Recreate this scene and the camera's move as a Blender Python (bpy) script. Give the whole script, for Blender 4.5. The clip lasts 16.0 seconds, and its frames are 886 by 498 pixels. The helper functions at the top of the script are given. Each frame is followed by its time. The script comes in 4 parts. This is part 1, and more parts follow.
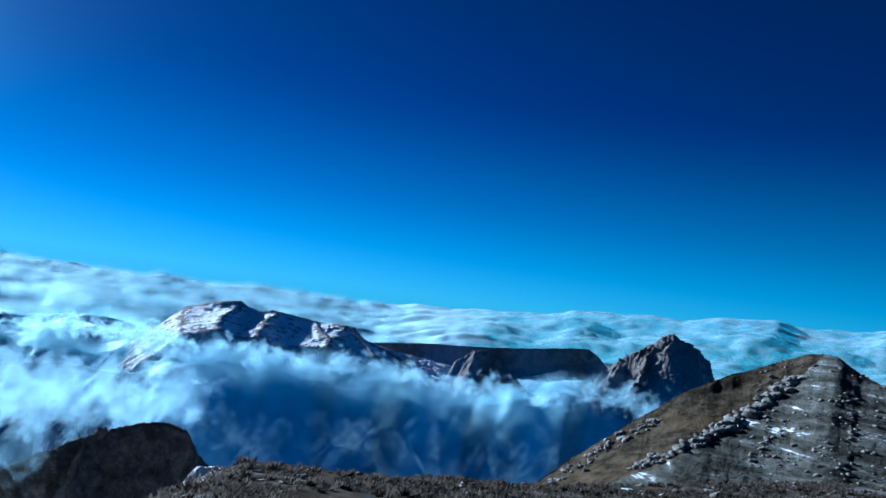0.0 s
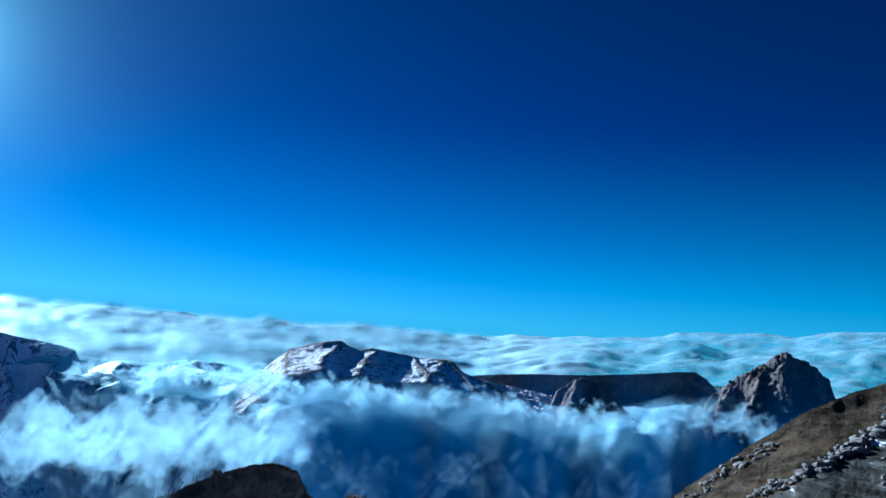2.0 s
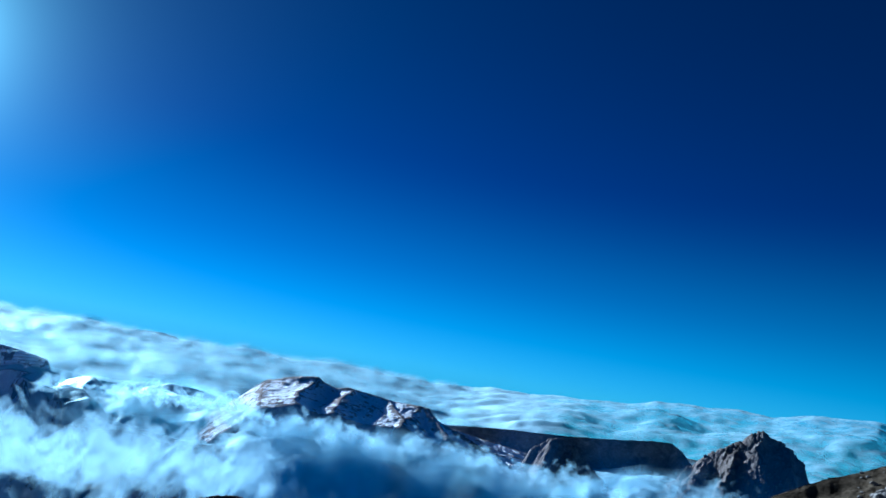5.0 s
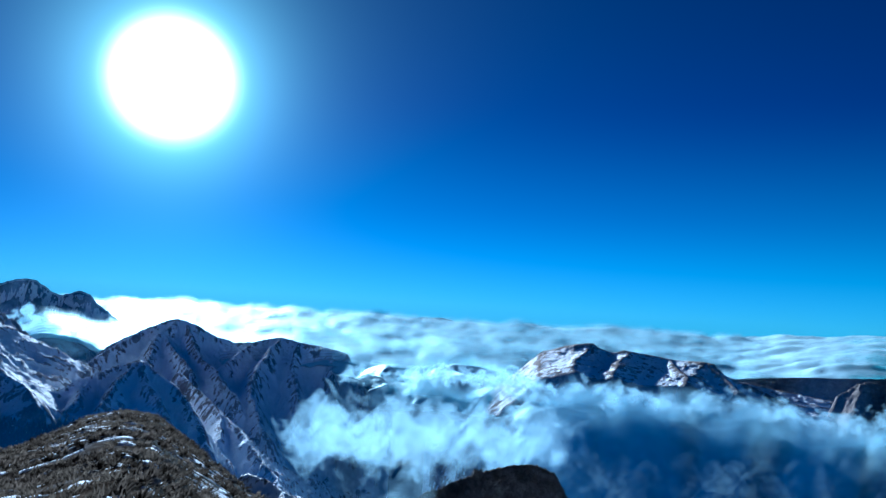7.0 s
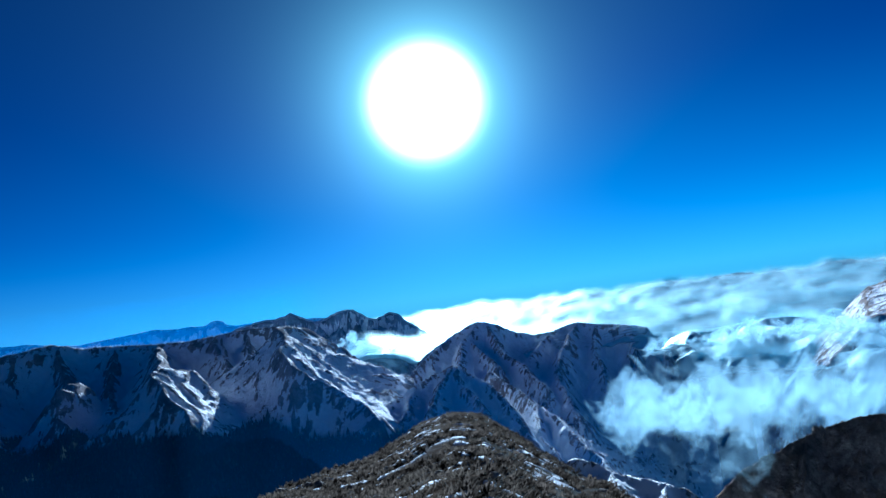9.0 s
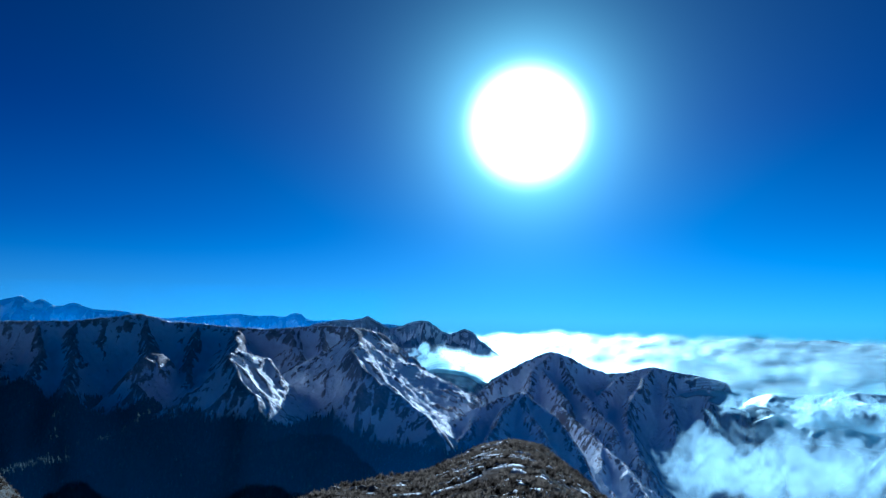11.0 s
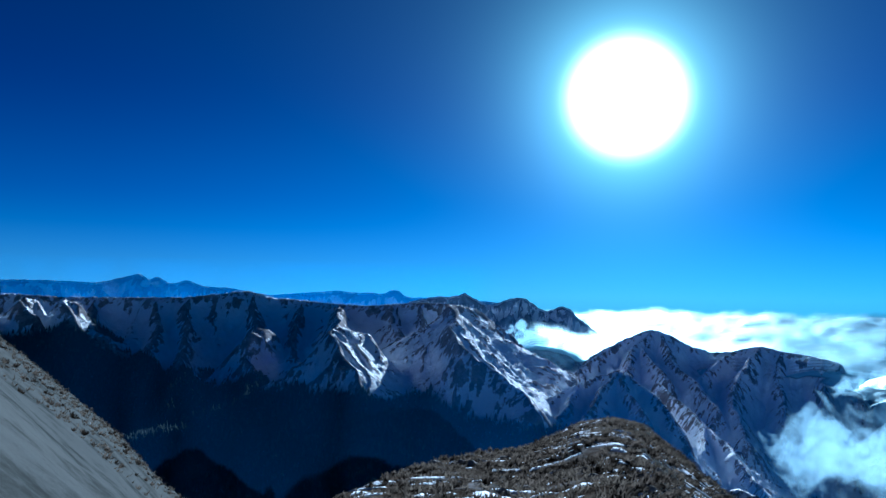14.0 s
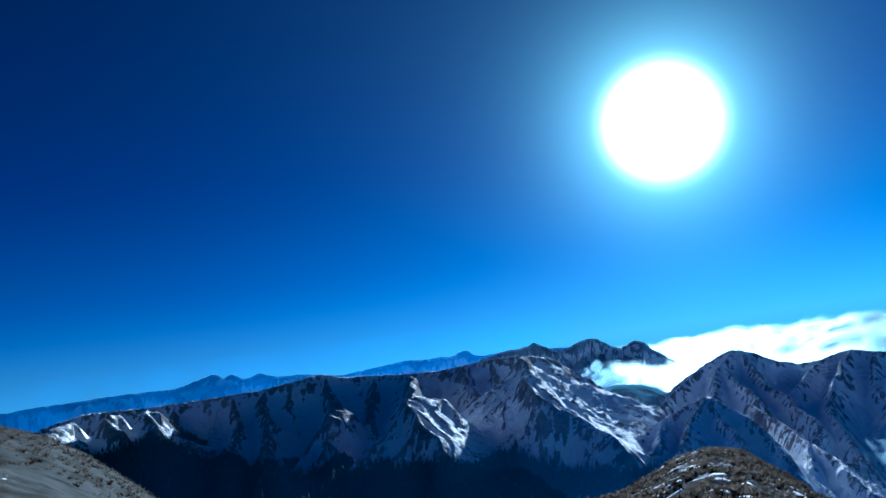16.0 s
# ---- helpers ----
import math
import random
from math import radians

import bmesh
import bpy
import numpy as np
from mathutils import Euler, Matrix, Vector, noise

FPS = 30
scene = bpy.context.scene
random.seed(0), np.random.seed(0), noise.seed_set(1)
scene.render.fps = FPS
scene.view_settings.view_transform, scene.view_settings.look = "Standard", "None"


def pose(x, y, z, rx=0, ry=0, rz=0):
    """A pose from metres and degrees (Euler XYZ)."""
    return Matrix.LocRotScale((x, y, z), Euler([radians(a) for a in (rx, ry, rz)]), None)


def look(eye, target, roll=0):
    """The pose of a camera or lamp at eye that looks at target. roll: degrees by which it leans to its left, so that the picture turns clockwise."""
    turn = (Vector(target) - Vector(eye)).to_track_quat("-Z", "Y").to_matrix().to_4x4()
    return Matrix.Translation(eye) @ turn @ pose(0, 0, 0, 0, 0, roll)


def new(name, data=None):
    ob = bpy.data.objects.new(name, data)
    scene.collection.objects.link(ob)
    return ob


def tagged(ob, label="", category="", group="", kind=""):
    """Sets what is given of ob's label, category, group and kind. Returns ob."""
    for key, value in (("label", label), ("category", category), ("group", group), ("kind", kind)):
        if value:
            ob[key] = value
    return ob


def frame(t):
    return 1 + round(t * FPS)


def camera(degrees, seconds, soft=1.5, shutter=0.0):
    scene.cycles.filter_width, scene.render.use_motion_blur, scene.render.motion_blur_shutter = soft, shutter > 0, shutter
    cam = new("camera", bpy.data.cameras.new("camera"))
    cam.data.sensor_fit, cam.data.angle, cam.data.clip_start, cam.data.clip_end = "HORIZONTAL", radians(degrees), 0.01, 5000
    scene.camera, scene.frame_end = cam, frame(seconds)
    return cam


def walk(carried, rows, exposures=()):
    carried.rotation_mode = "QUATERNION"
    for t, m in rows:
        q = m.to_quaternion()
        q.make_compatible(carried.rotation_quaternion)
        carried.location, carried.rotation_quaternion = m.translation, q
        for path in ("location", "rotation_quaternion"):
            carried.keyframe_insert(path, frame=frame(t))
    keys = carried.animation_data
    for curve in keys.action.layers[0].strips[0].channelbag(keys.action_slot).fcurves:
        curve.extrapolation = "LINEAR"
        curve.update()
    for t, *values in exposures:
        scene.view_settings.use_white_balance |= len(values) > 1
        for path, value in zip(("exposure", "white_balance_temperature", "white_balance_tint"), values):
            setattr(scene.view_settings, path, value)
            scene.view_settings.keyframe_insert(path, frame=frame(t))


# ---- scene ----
cam = camera(60.0, 16.0)
EYE = 1.65          # eye height over the summit turf


ROWS = [
    (0.0, -45.78, 3.68, 8.09),
    (0.5, -43.89, 5.52, 8.87),
    (1.0, -42.31, 5.81, 5.14),
    (1.5, -40.62, 6.13, 5.38),
    (2.0, -38.64, 5.23, 4.98),
    (2.5, -42.00, 7.17, 7.38),
    (3.0, -42.47, 10.06, 8.78),
    (3.2, -43.88, 9.99, 8.30),
    (5.3, -38.69, 8.67, 10.65),
    (5.5, -39.74, 8.55, 10.24),
    (6.0, -35.35, 7.44, 9.50),
    (6.5, -27.03, 5.84, 6.65),
    (7.0, -20.39, 4.06, 3.62),
    (7.5, -14.68, 3.36, 0.31),
    (8.0, -7.50, 2.55, -2.06),
    (8.5, -2.16, 3.19, -4.17),
    (9.0, 0.10, 3.46, -7.48),
    (9.2, 0.46, 3.37, -7.64),
    (11.3, 6.63, 5.35, 1.15),
    (11.5, 6.91, 5.32, 0.68),
    (12.0, 9.11, 5.98, 0.72),
    (12.5, 8.26, 5.61, 1.02),
    (13.0, 6.74, 4.53, 5.70),
    (13.5, 8.21, 2.19, 0.94),
    (14.0, 13.49, 3.47, 0.78),
    (14.5, 13.75, 5.99, -2.19),
    (15.0, 13.17, 7.23, -2.02),
    (15.5, 13.47, 7.25, -5.53),
    (16.0, 17.45, 8.06, -8.24),
]


def turned(t, yaw, pitch, roll):
    # the holder turns on the spot, the camera half an arm in front of the chest
    a = radians(yaw)
    return (t, pose(-0.25 * math.sin(a), 0.25 * math.cos(a) - 0.25, EYE, 90 + pitch, 0, yaw) @ pose(0, 0, 0, 0, 0, roll))


walk(cam, [turned(*r) for r in ROWS], exposures=[(0.0, 1.5, 4600, 3), (16.0, 1.5, 4600, 3)])

# ---- world, sun ----
scene.cycles.transparent_max_bounces = 64   # light passes many thin layers of cloud
SUN_AZ, SUN_EL = 0.0, 14.4


def way(az, el):
    a, e = radians(az), radians(el)
    return Vector((math.sin(a) * math.cos(e), math.cos(a) * math.cos(e), math.sin(e)))


world = bpy.data.worlds.new("sky")
scene.world = world
world.use_nodes = True
wn, wl = world.node_tree.nodes, world.node_tree.links
wn.clear()


def wmath(op, a, b=None):
    n = wn.new("ShaderNodeMath")
    n.operation = op
    for i, v in enumerate((a, b)):
        if v is None:
            continue
        if isinstance(v, (int, float)):
            n.inputs[i].default_value = v
        else:
            wl.new(v, n.inputs[i])
    return n.outputs[0]


sky = wn.new("ShaderNodeTexSky")
sky.sky_type = "NISHITA"
sky.sun_disc = False
sky.sun_elevation, sky.sun_rotation = radians(SUN_EL), radians(SUN_AZ)
sky.altitude, sky.air_density, sky.dust_density, sky.ozone_density = 3500, 0.8, 0.05, 3.0
tint = wn.new("ShaderNodeMix")
tint.data_type, tint.blend_type = "RGBA", "MULTIPLY"
tint.inputs["Factor"].default_value = 1.0
wl.new(sky.outputs[0], tint.inputs[6])
tint.inputs[7].default_value = (0.045, 0.104, 0.186, 1)
deep = wn.new("ShaderNodeGamma")
wl.new(tint.outputs[2], deep.inputs[0])
deep.inputs[1].default_value = 1.25
back = wn.new("ShaderNodeBackground")
wl.new(deep.outputs[0], back.inputs[0])
# the sky deepens towards the zenith
tc = wn.new("ShaderNodeTexCoord")
up = wn.new("ShaderNodeSeparateXYZ")
wl.new(tc.outputs["Generated"], up.inputs[0])
thinning = wn.new("ShaderNodeMapRange")
thinning.interpolation_type = "SMOOTHSTEP"
wl.new(up.outputs[2], thinning.inputs[0])
for i, v in ((1, 0.0), (2, 0.55), (3, 0.086), (4, 0.066)):
    thinning.inputs[i].default_value = v
# clearer air on the side of the open valley, brighter over the clouds
clearer = wn.new("ShaderNodeMapRange")
wl.new(up.outputs[0], clearer.inputs[0])
for i, v in ((1, -0.6), (2, 0.15), (3, 0.84), (4, 1.0)):
    clearer.inputs[i].default_value = v
wl.new(wmath("MULTIPLY", thinning.outputs[0], clearer.outputs[0]), back.inputs[1])
# the blown-out sun and its aureole
dot = wn.new("ShaderNodeVectorMath")
dot.operation = "DOT_PRODUCT"
wl.new(tc.outputs["Generated"], dot.inputs[0])
dot.inputs[1].default_value = way(SUN_AZ, SUN_EL)
ang = wmath("MULTIPLY", wmath("ARCCOSINE", wmath("MINIMUM", dot.outputs["Value"], 1.0)), 57.29578)
core = wmath("MULTIPLY", wmath("EXPONENT", wmath("MULTIPLY", wmath("POWER", wmath("DIVIDE", ang, 3.4), 4.0), -1.0)), 3.0)
halo = wmath("ADD", wmath("MULTIPLY", wmath("EXPONENT", wmath("DIVIDE", ang, -2.8)), 1.2), wmath("MULTIPLY", wmath("EXPONENT", wmath("DIVIDE", ang, -12.0)), 0.06))
disc = wn.new("ShaderNodeBackground")
disc.inputs[0].default_value = (1.0, 1.0, 1.0, 1)
wl.new(core, disc.inputs[1])
aureole = wn.new("ShaderNodeBackground")
aureole.inputs[0].default_value = (0.50, 0.98, 0.95, 1)
wl.new(halo, aureole.inputs[1])
add1, add2, wout = wn.new("ShaderNodeAddShader"), wn.new("ShaderNodeAddShader"), wn.new("ShaderNodeOutputWorld")
wl.new(disc.outputs[0], add1.inputs[0])
wl.new(aureole.outputs[0], add1.inputs[1])
wl.new(add1.outputs[0], add2.inputs[0])
wl.new(back.outputs[0], add2.inputs[1])
band = wn.new("ShaderNodeBackground")
band.inputs[0].default_value = (0.04, 0.71, 0.69, 1)
low = wn.new("ShaderNodeMapRange")
low.interpolation_type = "SMOOTHSTEP"
wl.new(up.outputs[2], low.inputs[0])
for i, v in ((1, -0.05), (2, 0.27), (3, 0.072), (4, 0.002)):
    low.inputs[i].default_value = v
away = wn.new("ShaderNodeMapRange")
wl.new(up.outputs[0], away.inputs[0])
for i, v in ((1, -0.6), (2, 0.95), (3, 0.45), (4, 1.45)):
    away.inputs[i].default_value = v
wl.new(wmath("MULTIPLY", low.outputs[0], away.outputs[0]), band.inputs[1])
add3 = wn.new("ShaderNodeAddShader")
wl.new(add2.outputs[0], add3.inputs[0])
wl.new(band.outputs[0], add3.inputs[1])
# pale dust right above the horizon
dust = wn.new("ShaderNodeBackground")
dust.inputs[0].default_value = (0.60, 0.85, 0.55, 1)
settled = wn.new("ShaderNodeMapRange")
settled.interpolation_type = "SMOOTHSTEP"
wl.new(up.outputs[2], settled.inputs[0])
for i, v in ((1, -0.02), (2, 0.13), (3, 0.042), (4, 0.0)):
    settled.inputs[i].default_value = v
wl.new(settled.outputs[0], dust.inputs[1])
add4 = wn.new("ShaderNodeAddShader")
wl.new(add3.outputs[0], add4.inputs[0])
wl.new(dust.outputs[0], add4.inputs[1])
wl.new(add4.outputs[0], wout.inputs[0])

sun_data = bpy.data.lights.new("sun", "SUN")
sun_data.energy, sun_data.angle, sun_data.color = 5.0, radians(0.6), (1.0, 0.99, 0.97)
sun = new("sun", sun_data)
sun.matrix_world = look((0, 0, 0), -way(SUN_AZ, SUN_EL))


# ---- noise on arrays ----
PERM = np.random.RandomState(7).permutation(1024)
PERM = np.concatenate([PERM, PERM, PERM])
GRAD = np.random.RandomState(8).normal(size=(1024, 3))
GRAD /= np.linalg.norm(GRAD, axis=1)[:, None]


def perlin(x, y, z=0.0):
    x, y, z = np.broadcast_arrays(np.asarray(x, float), np.asarray(y, float), np.asarray(z, float))
    xi, yi, zi = (np.floor(a).astype(int) for a in (x, y, z))
    xf, yf, zf = x - xi, y - yi, z - zi
    fade = lambda a: a * a * a * (a * (a * 6 - 15) + 10)
    u, v, w = fade(xf), fade(yf), fade(zf)
    total = 0
    for dx in (0, 1):
        for dy in (0, 1):
            for dz in (0, 1):
                h = PERM[PERM[PERM[(xi + dx) & 1023] + ((yi + dy) & 1023)] + ((zi + dz) & 1023)]
                g = GRAD[h]
                d = g[..., 0] * (xf - dx) + g[..., 1] * (yf - dy) + g[..., 2] * (zf - dz)
                total = total + d * (u if dx else 1 - u) * (v if dy else 1 - v) * (w if dz else 1 - w)
    return total * 1.6


def fbm(x, y, z=0.0, octaves=5, gain=0.5):
    total, amp, k = 0, 1.0, 1.0
    for i in range(octaves):
        total = total + amp * perlin(x * k + 17 * i, y * k - 9 * i, z * k if i else z)
        amp, k = amp * gain, k * 2.03
    return total


def ridged(x, y, z=0.0, octaves=5, gain=0.5):
    # 0 in gullies, about 1 on the ribs
    total, amp, k, norm, weight = 0, 1.0, 1.0, 0, 1.0
    for i in range(octaves):
        n = 1 - np.abs(perlin(x * k + 31 * i, y * k + 5 * i, z))
        n = n * n
        total = total + amp * n * weight
        norm += amp
        weight = np.clip(n * 1.4, 0.15, 1)
        amp, k = amp * gain, k * 2.07
    return total / norm


def smooth(a, b, x):
    t = np.clip((x - a) / (b - a), 0, 1)
    return t * t * (3 - 2 * t)


def spline(xs, ys, x):
    # monotone-ish cubic through a few knots
    xs, ys = np.asarray(xs, float), np.asarray(ys, float)
    m = np.gradient(ys, xs)
    i = np.clip(np.searchsorted(xs, x) - 1, 0, len(xs) - 2)
    h = xs[i + 1] - xs[i]
    t = np.clip((x - xs[i]) / h, 0, 1)
    return ((2 * t**3 - 3 * t**2 + 1) * ys[i] + (t**3 - 2 * t**2 + t) * h * m[i] + (3 * t**2 - 2 * t**3) * ys[i + 1] + (t**3 - t**2) * h * m[i + 1])


def sheet(name, x, y, z, material, closed=False, attrs=None):
    # a grid of rows and columns as one smooth mesh
    n, m = x.shape
    me = bpy.data.meshes.new(name)
    co = np.stack([x, y, z], -1).reshape(-1, 3)
    i = np.arange(n * m).reshape(n, m)
    if closed:
        i = np.concatenate([i, i[:1]], 0)
    q = np.stack([i[:-1, :-1], i[1:, :-1], i[1:, 1:], i[:-1, 1:]], -1).reshape(-1, 4)
    fill(me, co, q, attrs)
    me.materials.append(material)
    return new(name, me)


def fill(me, co, q, attrs=None):
    k = q.shape[1]
    me.vertices.add(len(co))
    me.vertices.foreach_set("co", co.astype(np.float32).ravel())
    me.loops.add(q.size)
    me.loops.foreach_set("vertex_index", q.astype(np.int32).ravel())
    me.polygons.add(len(q))
    me.polygons.foreach_set("loop_start", np.arange(0, q.size, k, dtype=np.int32))
    me.polygons.foreach_set("use_smooth", np.ones(len(q), dtype=bool))
    me.update(calc_edges=True)
    for key, val in (attrs or {}).items():
        a = me.attributes.new(key, "FLOAT", "POINT")
        a.data.foreach_set("value", val.astype(np.float32).ravel())


# ---- materials ----
class Nodes:
    """A small helper to write node materials."""

    def __init__(self, name):
        self.mat = bpy.data.materials.new(name)
        self.mat.use_nodes = True
        self.t = self.mat.node_tree
        self.t.nodes.clear()

    def node(self, kind, ins=None, **props):
        n = self.t.nodes.new(kind)
        for k, v in props.items():
            setattr(n, k, v)
        for k, v in (ins or {}).items():
            if hasattr(v, "is_linked"):
                self.t.links.new(v, n.inputs[k])
            else:
                n.inputs[k].default_value = v
        return n

    def math(self, op, a, b=0.0, c=0.0):
        return self.node("ShaderNodeMath", {0: a, 1: b, 2: c}, operation=op).outputs[0]

    def ramp(self, v, a, b, lo=0.0, hi=1.0):
        return self.node("ShaderNodeMapRange", {0: v, 1: a, 2: b, 3: lo, 4: hi}, interpolation_type="SMOOTHSTEP").outputs[0]

    def noise(self, vec, scale, detail=6.0, rough=0.55, distort=0.0):
        return self.node("ShaderNodeTexNoise", {"Vector": vec, "Scale": scale, "Detail": detail, "Roughness": rough, "Distortion": distort}).outputs[0]

    def mix(self, f, a, b):
        n = self.node("ShaderNodeMix", data_type="RGBA")
        for i, v in ((0, f), (6, a), (7, b)):
            if hasattr(v, "is_linked"):
                self.t.links.new(v, n.inputs[i])
            else:
                n.inputs[i].default_value = v if i == 0 else (*v, 1)
        return n.outputs[2]

    def place(self):
        return self.node("ShaderNodeNewGeometry").outputs["Position"]

    def axis(self, vec, which):
        return self.node("ShaderNodeSeparateXYZ", {0: vec}).outputs[which]

    def stretch(self, vec, sx, sy, sz, rz=0.0):
        return self.node("ShaderNodeMapping", {"Vector": vec, "Scale": (sx, sy, sz), "Rotation": (0, 0, rz)}).outputs[0]

    def bump(self, h, strength, dist):
        return self.node("ShaderNodeBump", {"Height": h, "Strength": strength, "Distance": dist}).outputs[0]

    def surface(self, shader):
        self.node("ShaderNodeOutputMaterial", {0: shader})
        return self.mat

    def principled(self, colour, rough, normal=None, gloss=0.0):
        ins = {"Base Color": colour, "Roughness": rough, "Specular IOR Level": gloss}
        if normal is not None:
            ins["Normal"] = normal
        return self.node("ShaderNodeBsdfPrincipled", ins).outputs[0]


def alpine(name, rock, turf, snow=0.5, size=1.0, wooded_foot=False, banded=0.03):
    """Rock with gully snow, turf on gentle ground, dark forest at the foot. size: metres of the coarse grain / 100."""
    m = Nodes(name)
    p = m.place()
    nz = m.axis(m.node("ShaderNodeNewGeometry").outputs["Normal"], 2)
    big, mid, fine = m.noise(p, 0.010 / size, 5), m.noise(p, 0.05 / size, 7, 0.62), m.noise(p, 0.25 / size, 6, 0.65)
    strata = m.noise(m.stretch(p, 0.03 / size, 0.03 / size, banded / size), 1.0, 6, 0.65, 0.8)
    rocky = m.mix(m.ramp(strata, 0.35, 0.65), tuple(c * 0.55 for c in rock), tuple(min(1, c * 1.35) for c in rock))
    rocky = m.mix(m.ramp(fine, 0.35, 0.7, 0, 0.5), rocky, tuple(c * 0.4 for c in rock))
    grassy = m.mix(m.ramp(mid, 0.35, 0.65), tuple(c * 0.6 for c in turf), tuple(c * 1.3 for c in turf))
    flat = m.math("ADD", nz, m.math("MULTIPLY", m.math("SUBTRACT", mid, 0.5), 0.5))
    col = m.mix(m.ramp(flat, 0.62, 0.82), rocky, grassy)
    if wooded_foot:
        wooded = m.node("ShaderNodeAttribute", attribute_name="wooded").outputs["Fac"]
        col = m.mix(wooded, col, (0.045, 0.055, 0.055))
        above = m.math("SUBTRACT", 1.0, wooded)
    gully = m.node("ShaderNodeAttribute", attribute_name="gully").outputs["Fac"]
    patch = m.math("ADD", m.math("MULTIPLY", big, 0.40), m.math("MULTIPLY", mid, 0.30))
    patch = m.math("ADD", patch, m.math("MULTIPLY", m.math("SUBTRACT", fine, 0.5), 0.62))
    patch = m.math("ADD", patch, m.math("MULTIPLY", m.math("SUBTRACT", gully, 0.2), 0.60))
    patch = m.math("ADD", patch, m.math("MULTIPLY", m.math("SUBTRACT", nz, 0.7), 0.22))
    s = m.ramp(patch, 0.54 - 0.5 * (snow - 0.5), 0.62 - 0.5 * (snow - 0.5))
    if wooded_foot:
        s = m.math("MULTIPLY", s, above)
    col = m.mix(s, col, (0.84, 0.87, 0.9))
    relief = m.math("ADD", m.math("MULTIPLY", mid, 1.0), m.math("MULTIPLY", fine, 0.35))
    return m.surface(m.principled(col, 0.85, m.bump(relief, 0.8, 14.0 * size)))


def cloud_material():
    m = Nodes("cloud")
    p = m.place()
    dens = m.node("ShaderNodeAttribute", attribute_name="cover").outputs["Fac"]
    peak = m.node("ShaderNodeAttribute", attribute_name="opaque").outputs["Fac"]
    far = m.node("ShaderNodeAttribute", attribute_name="far").outputs["Fac"]
    n = m.math("ADD", m.math("MULTIPLY", m.noise(m.stretch(p, 1, 1, 1.6), 0.011, 7, 0.6, 0.4), 0.55), m.math("MULTIPLY", m.noise(p, 0.04, 6, 0.62), 0.28))
    n = m.math("ADD", n, m.math("MULTIPLY", m.noise(p, 0.13, 5, 0.6), 0.17))
    a = m.math("ADD", dens, m.math("MULTIPLY", m.math("SUBTRACT", n, 0.5), 2.4))
    a = m.math("MULTIPLY", m.ramp(a, 0.05, 0.95), peak)
    # blue sky cast and weak side scatter are painted into the cloud's colour
    skylit = m.mix(m.ramp(peak, 0.5, 1.0), (0.43, 0.66, 0.76), (0.22, 0.36, 0.43))
    soft = m.node("ShaderNodeBsdfDiffuse", {"Color": skylit}).outputs[0]
    lit = m.node("ShaderNodeBsdfTranslucent", {"Color": skylit}).outputs[0]
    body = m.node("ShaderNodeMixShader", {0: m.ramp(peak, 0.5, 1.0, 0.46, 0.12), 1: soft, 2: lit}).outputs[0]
    # the light that droplets throw forwards, put in as a gloss lobe
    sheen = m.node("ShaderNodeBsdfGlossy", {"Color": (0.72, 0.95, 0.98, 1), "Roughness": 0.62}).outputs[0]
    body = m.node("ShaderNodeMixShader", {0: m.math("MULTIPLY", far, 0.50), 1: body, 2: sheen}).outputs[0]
    clear = m.node("ShaderNodeBsdfTransparent").outputs[0]
    return m.surface(m.node("ShaderNodeMixShader", {0: a, 1: clear, 2: body}).outputs[0])


def turf_material():
    """Frosted brown summit turf with stones and wind-blown snow in streaks."""
    m = Nodes("summit_turf")
    p = m.place()
    big, mid, fine = m.noise(p, 0.06, 4), m.noise(p, 0.5, 6, 0.6), m.noise(p, 3.5, 6, 0.7)
    col = m.mix(m.ramp(mid, 0.35, 0.65), (0.026, 0.019, 0.014), (0.072, 0.055, 0.040))
    col = m.mix(m.ramp(fine, 0.45, 0.7, 0, 0.7), col, (0.02, 0.016, 0.012))
    col = m.mix(m.ramp(big, 0.45, 0.65, 0, 0.5), col, (0.052, 0.044, 0.036))
    rime = m.math("ADD", m.math("MULTIPLY", m.noise(m.stretch(p, 0.10, 0.30, 0.2, 0.7), 1.0, 5, 0.6), 0.65), m.math("MULTIPLY", mid, 0.35))
    darkened_side = m.axis(m.node("ShaderNodeNewGeometry").outputs["True Normal"], 0)
    col = m.mix(m.math("MULTIPLY", m.ramp(rime, 0.50, 0.60, 0, 0.75), m.ramp(darkened_side, 0.10, 0.28, 1, 0.3)), col, (0.15, 0.15, 0.15))
    # right-facing slopes: turf painted darker to hold back the sun on them
    col = m.mix(m.ramp(darkened_side, 0.12, 0.28, 0, 0.88), col, m.mix(m.ramp(big, 0.4, 0.6), (0.018, 0.021, 0.020), (0.030, 0.032, 0.029)))
    col = m.mix(m.math("MULTIPLY", m.ramp(darkened_side, 0.12, 0.30), m.ramp(m.math("ADD", mid, m.math("MULTIPLY", fine, 0.4)), 0.50, 0.78, 0, 0.40)), col, (0.10, 0.105, 0.10))
    v = m.node("ShaderNodeTexVoronoi", {"Vector": p, "Scale": 1.3}).outputs["Distance"]
    col = m.mix(m.ramp(m.math("ADD", v, m.math("MULTIPLY", fine, 0.3)), 0.2, 0.3, 0.5, 0), col, (0.075, 0.070, 0.064))
    streak = m.noise(p, 0.55, 6, 0.62, 0.5)
    s = m.ramp(m.math("ADD", streak, m.math("MULTIPLY", m.math("SUBTRACT", big, 0.5), 0.35)), 0.70, 0.74)
    col = m.mix(s, col, (0.82, 0.85, 0.88))
    relief = m.math("ADD", mid, m.math("MULTIPLY", fine, 0.5))
    return m.surface(m.principled(col, 0.9, m.bump(relief, 0.7, 0.12)))


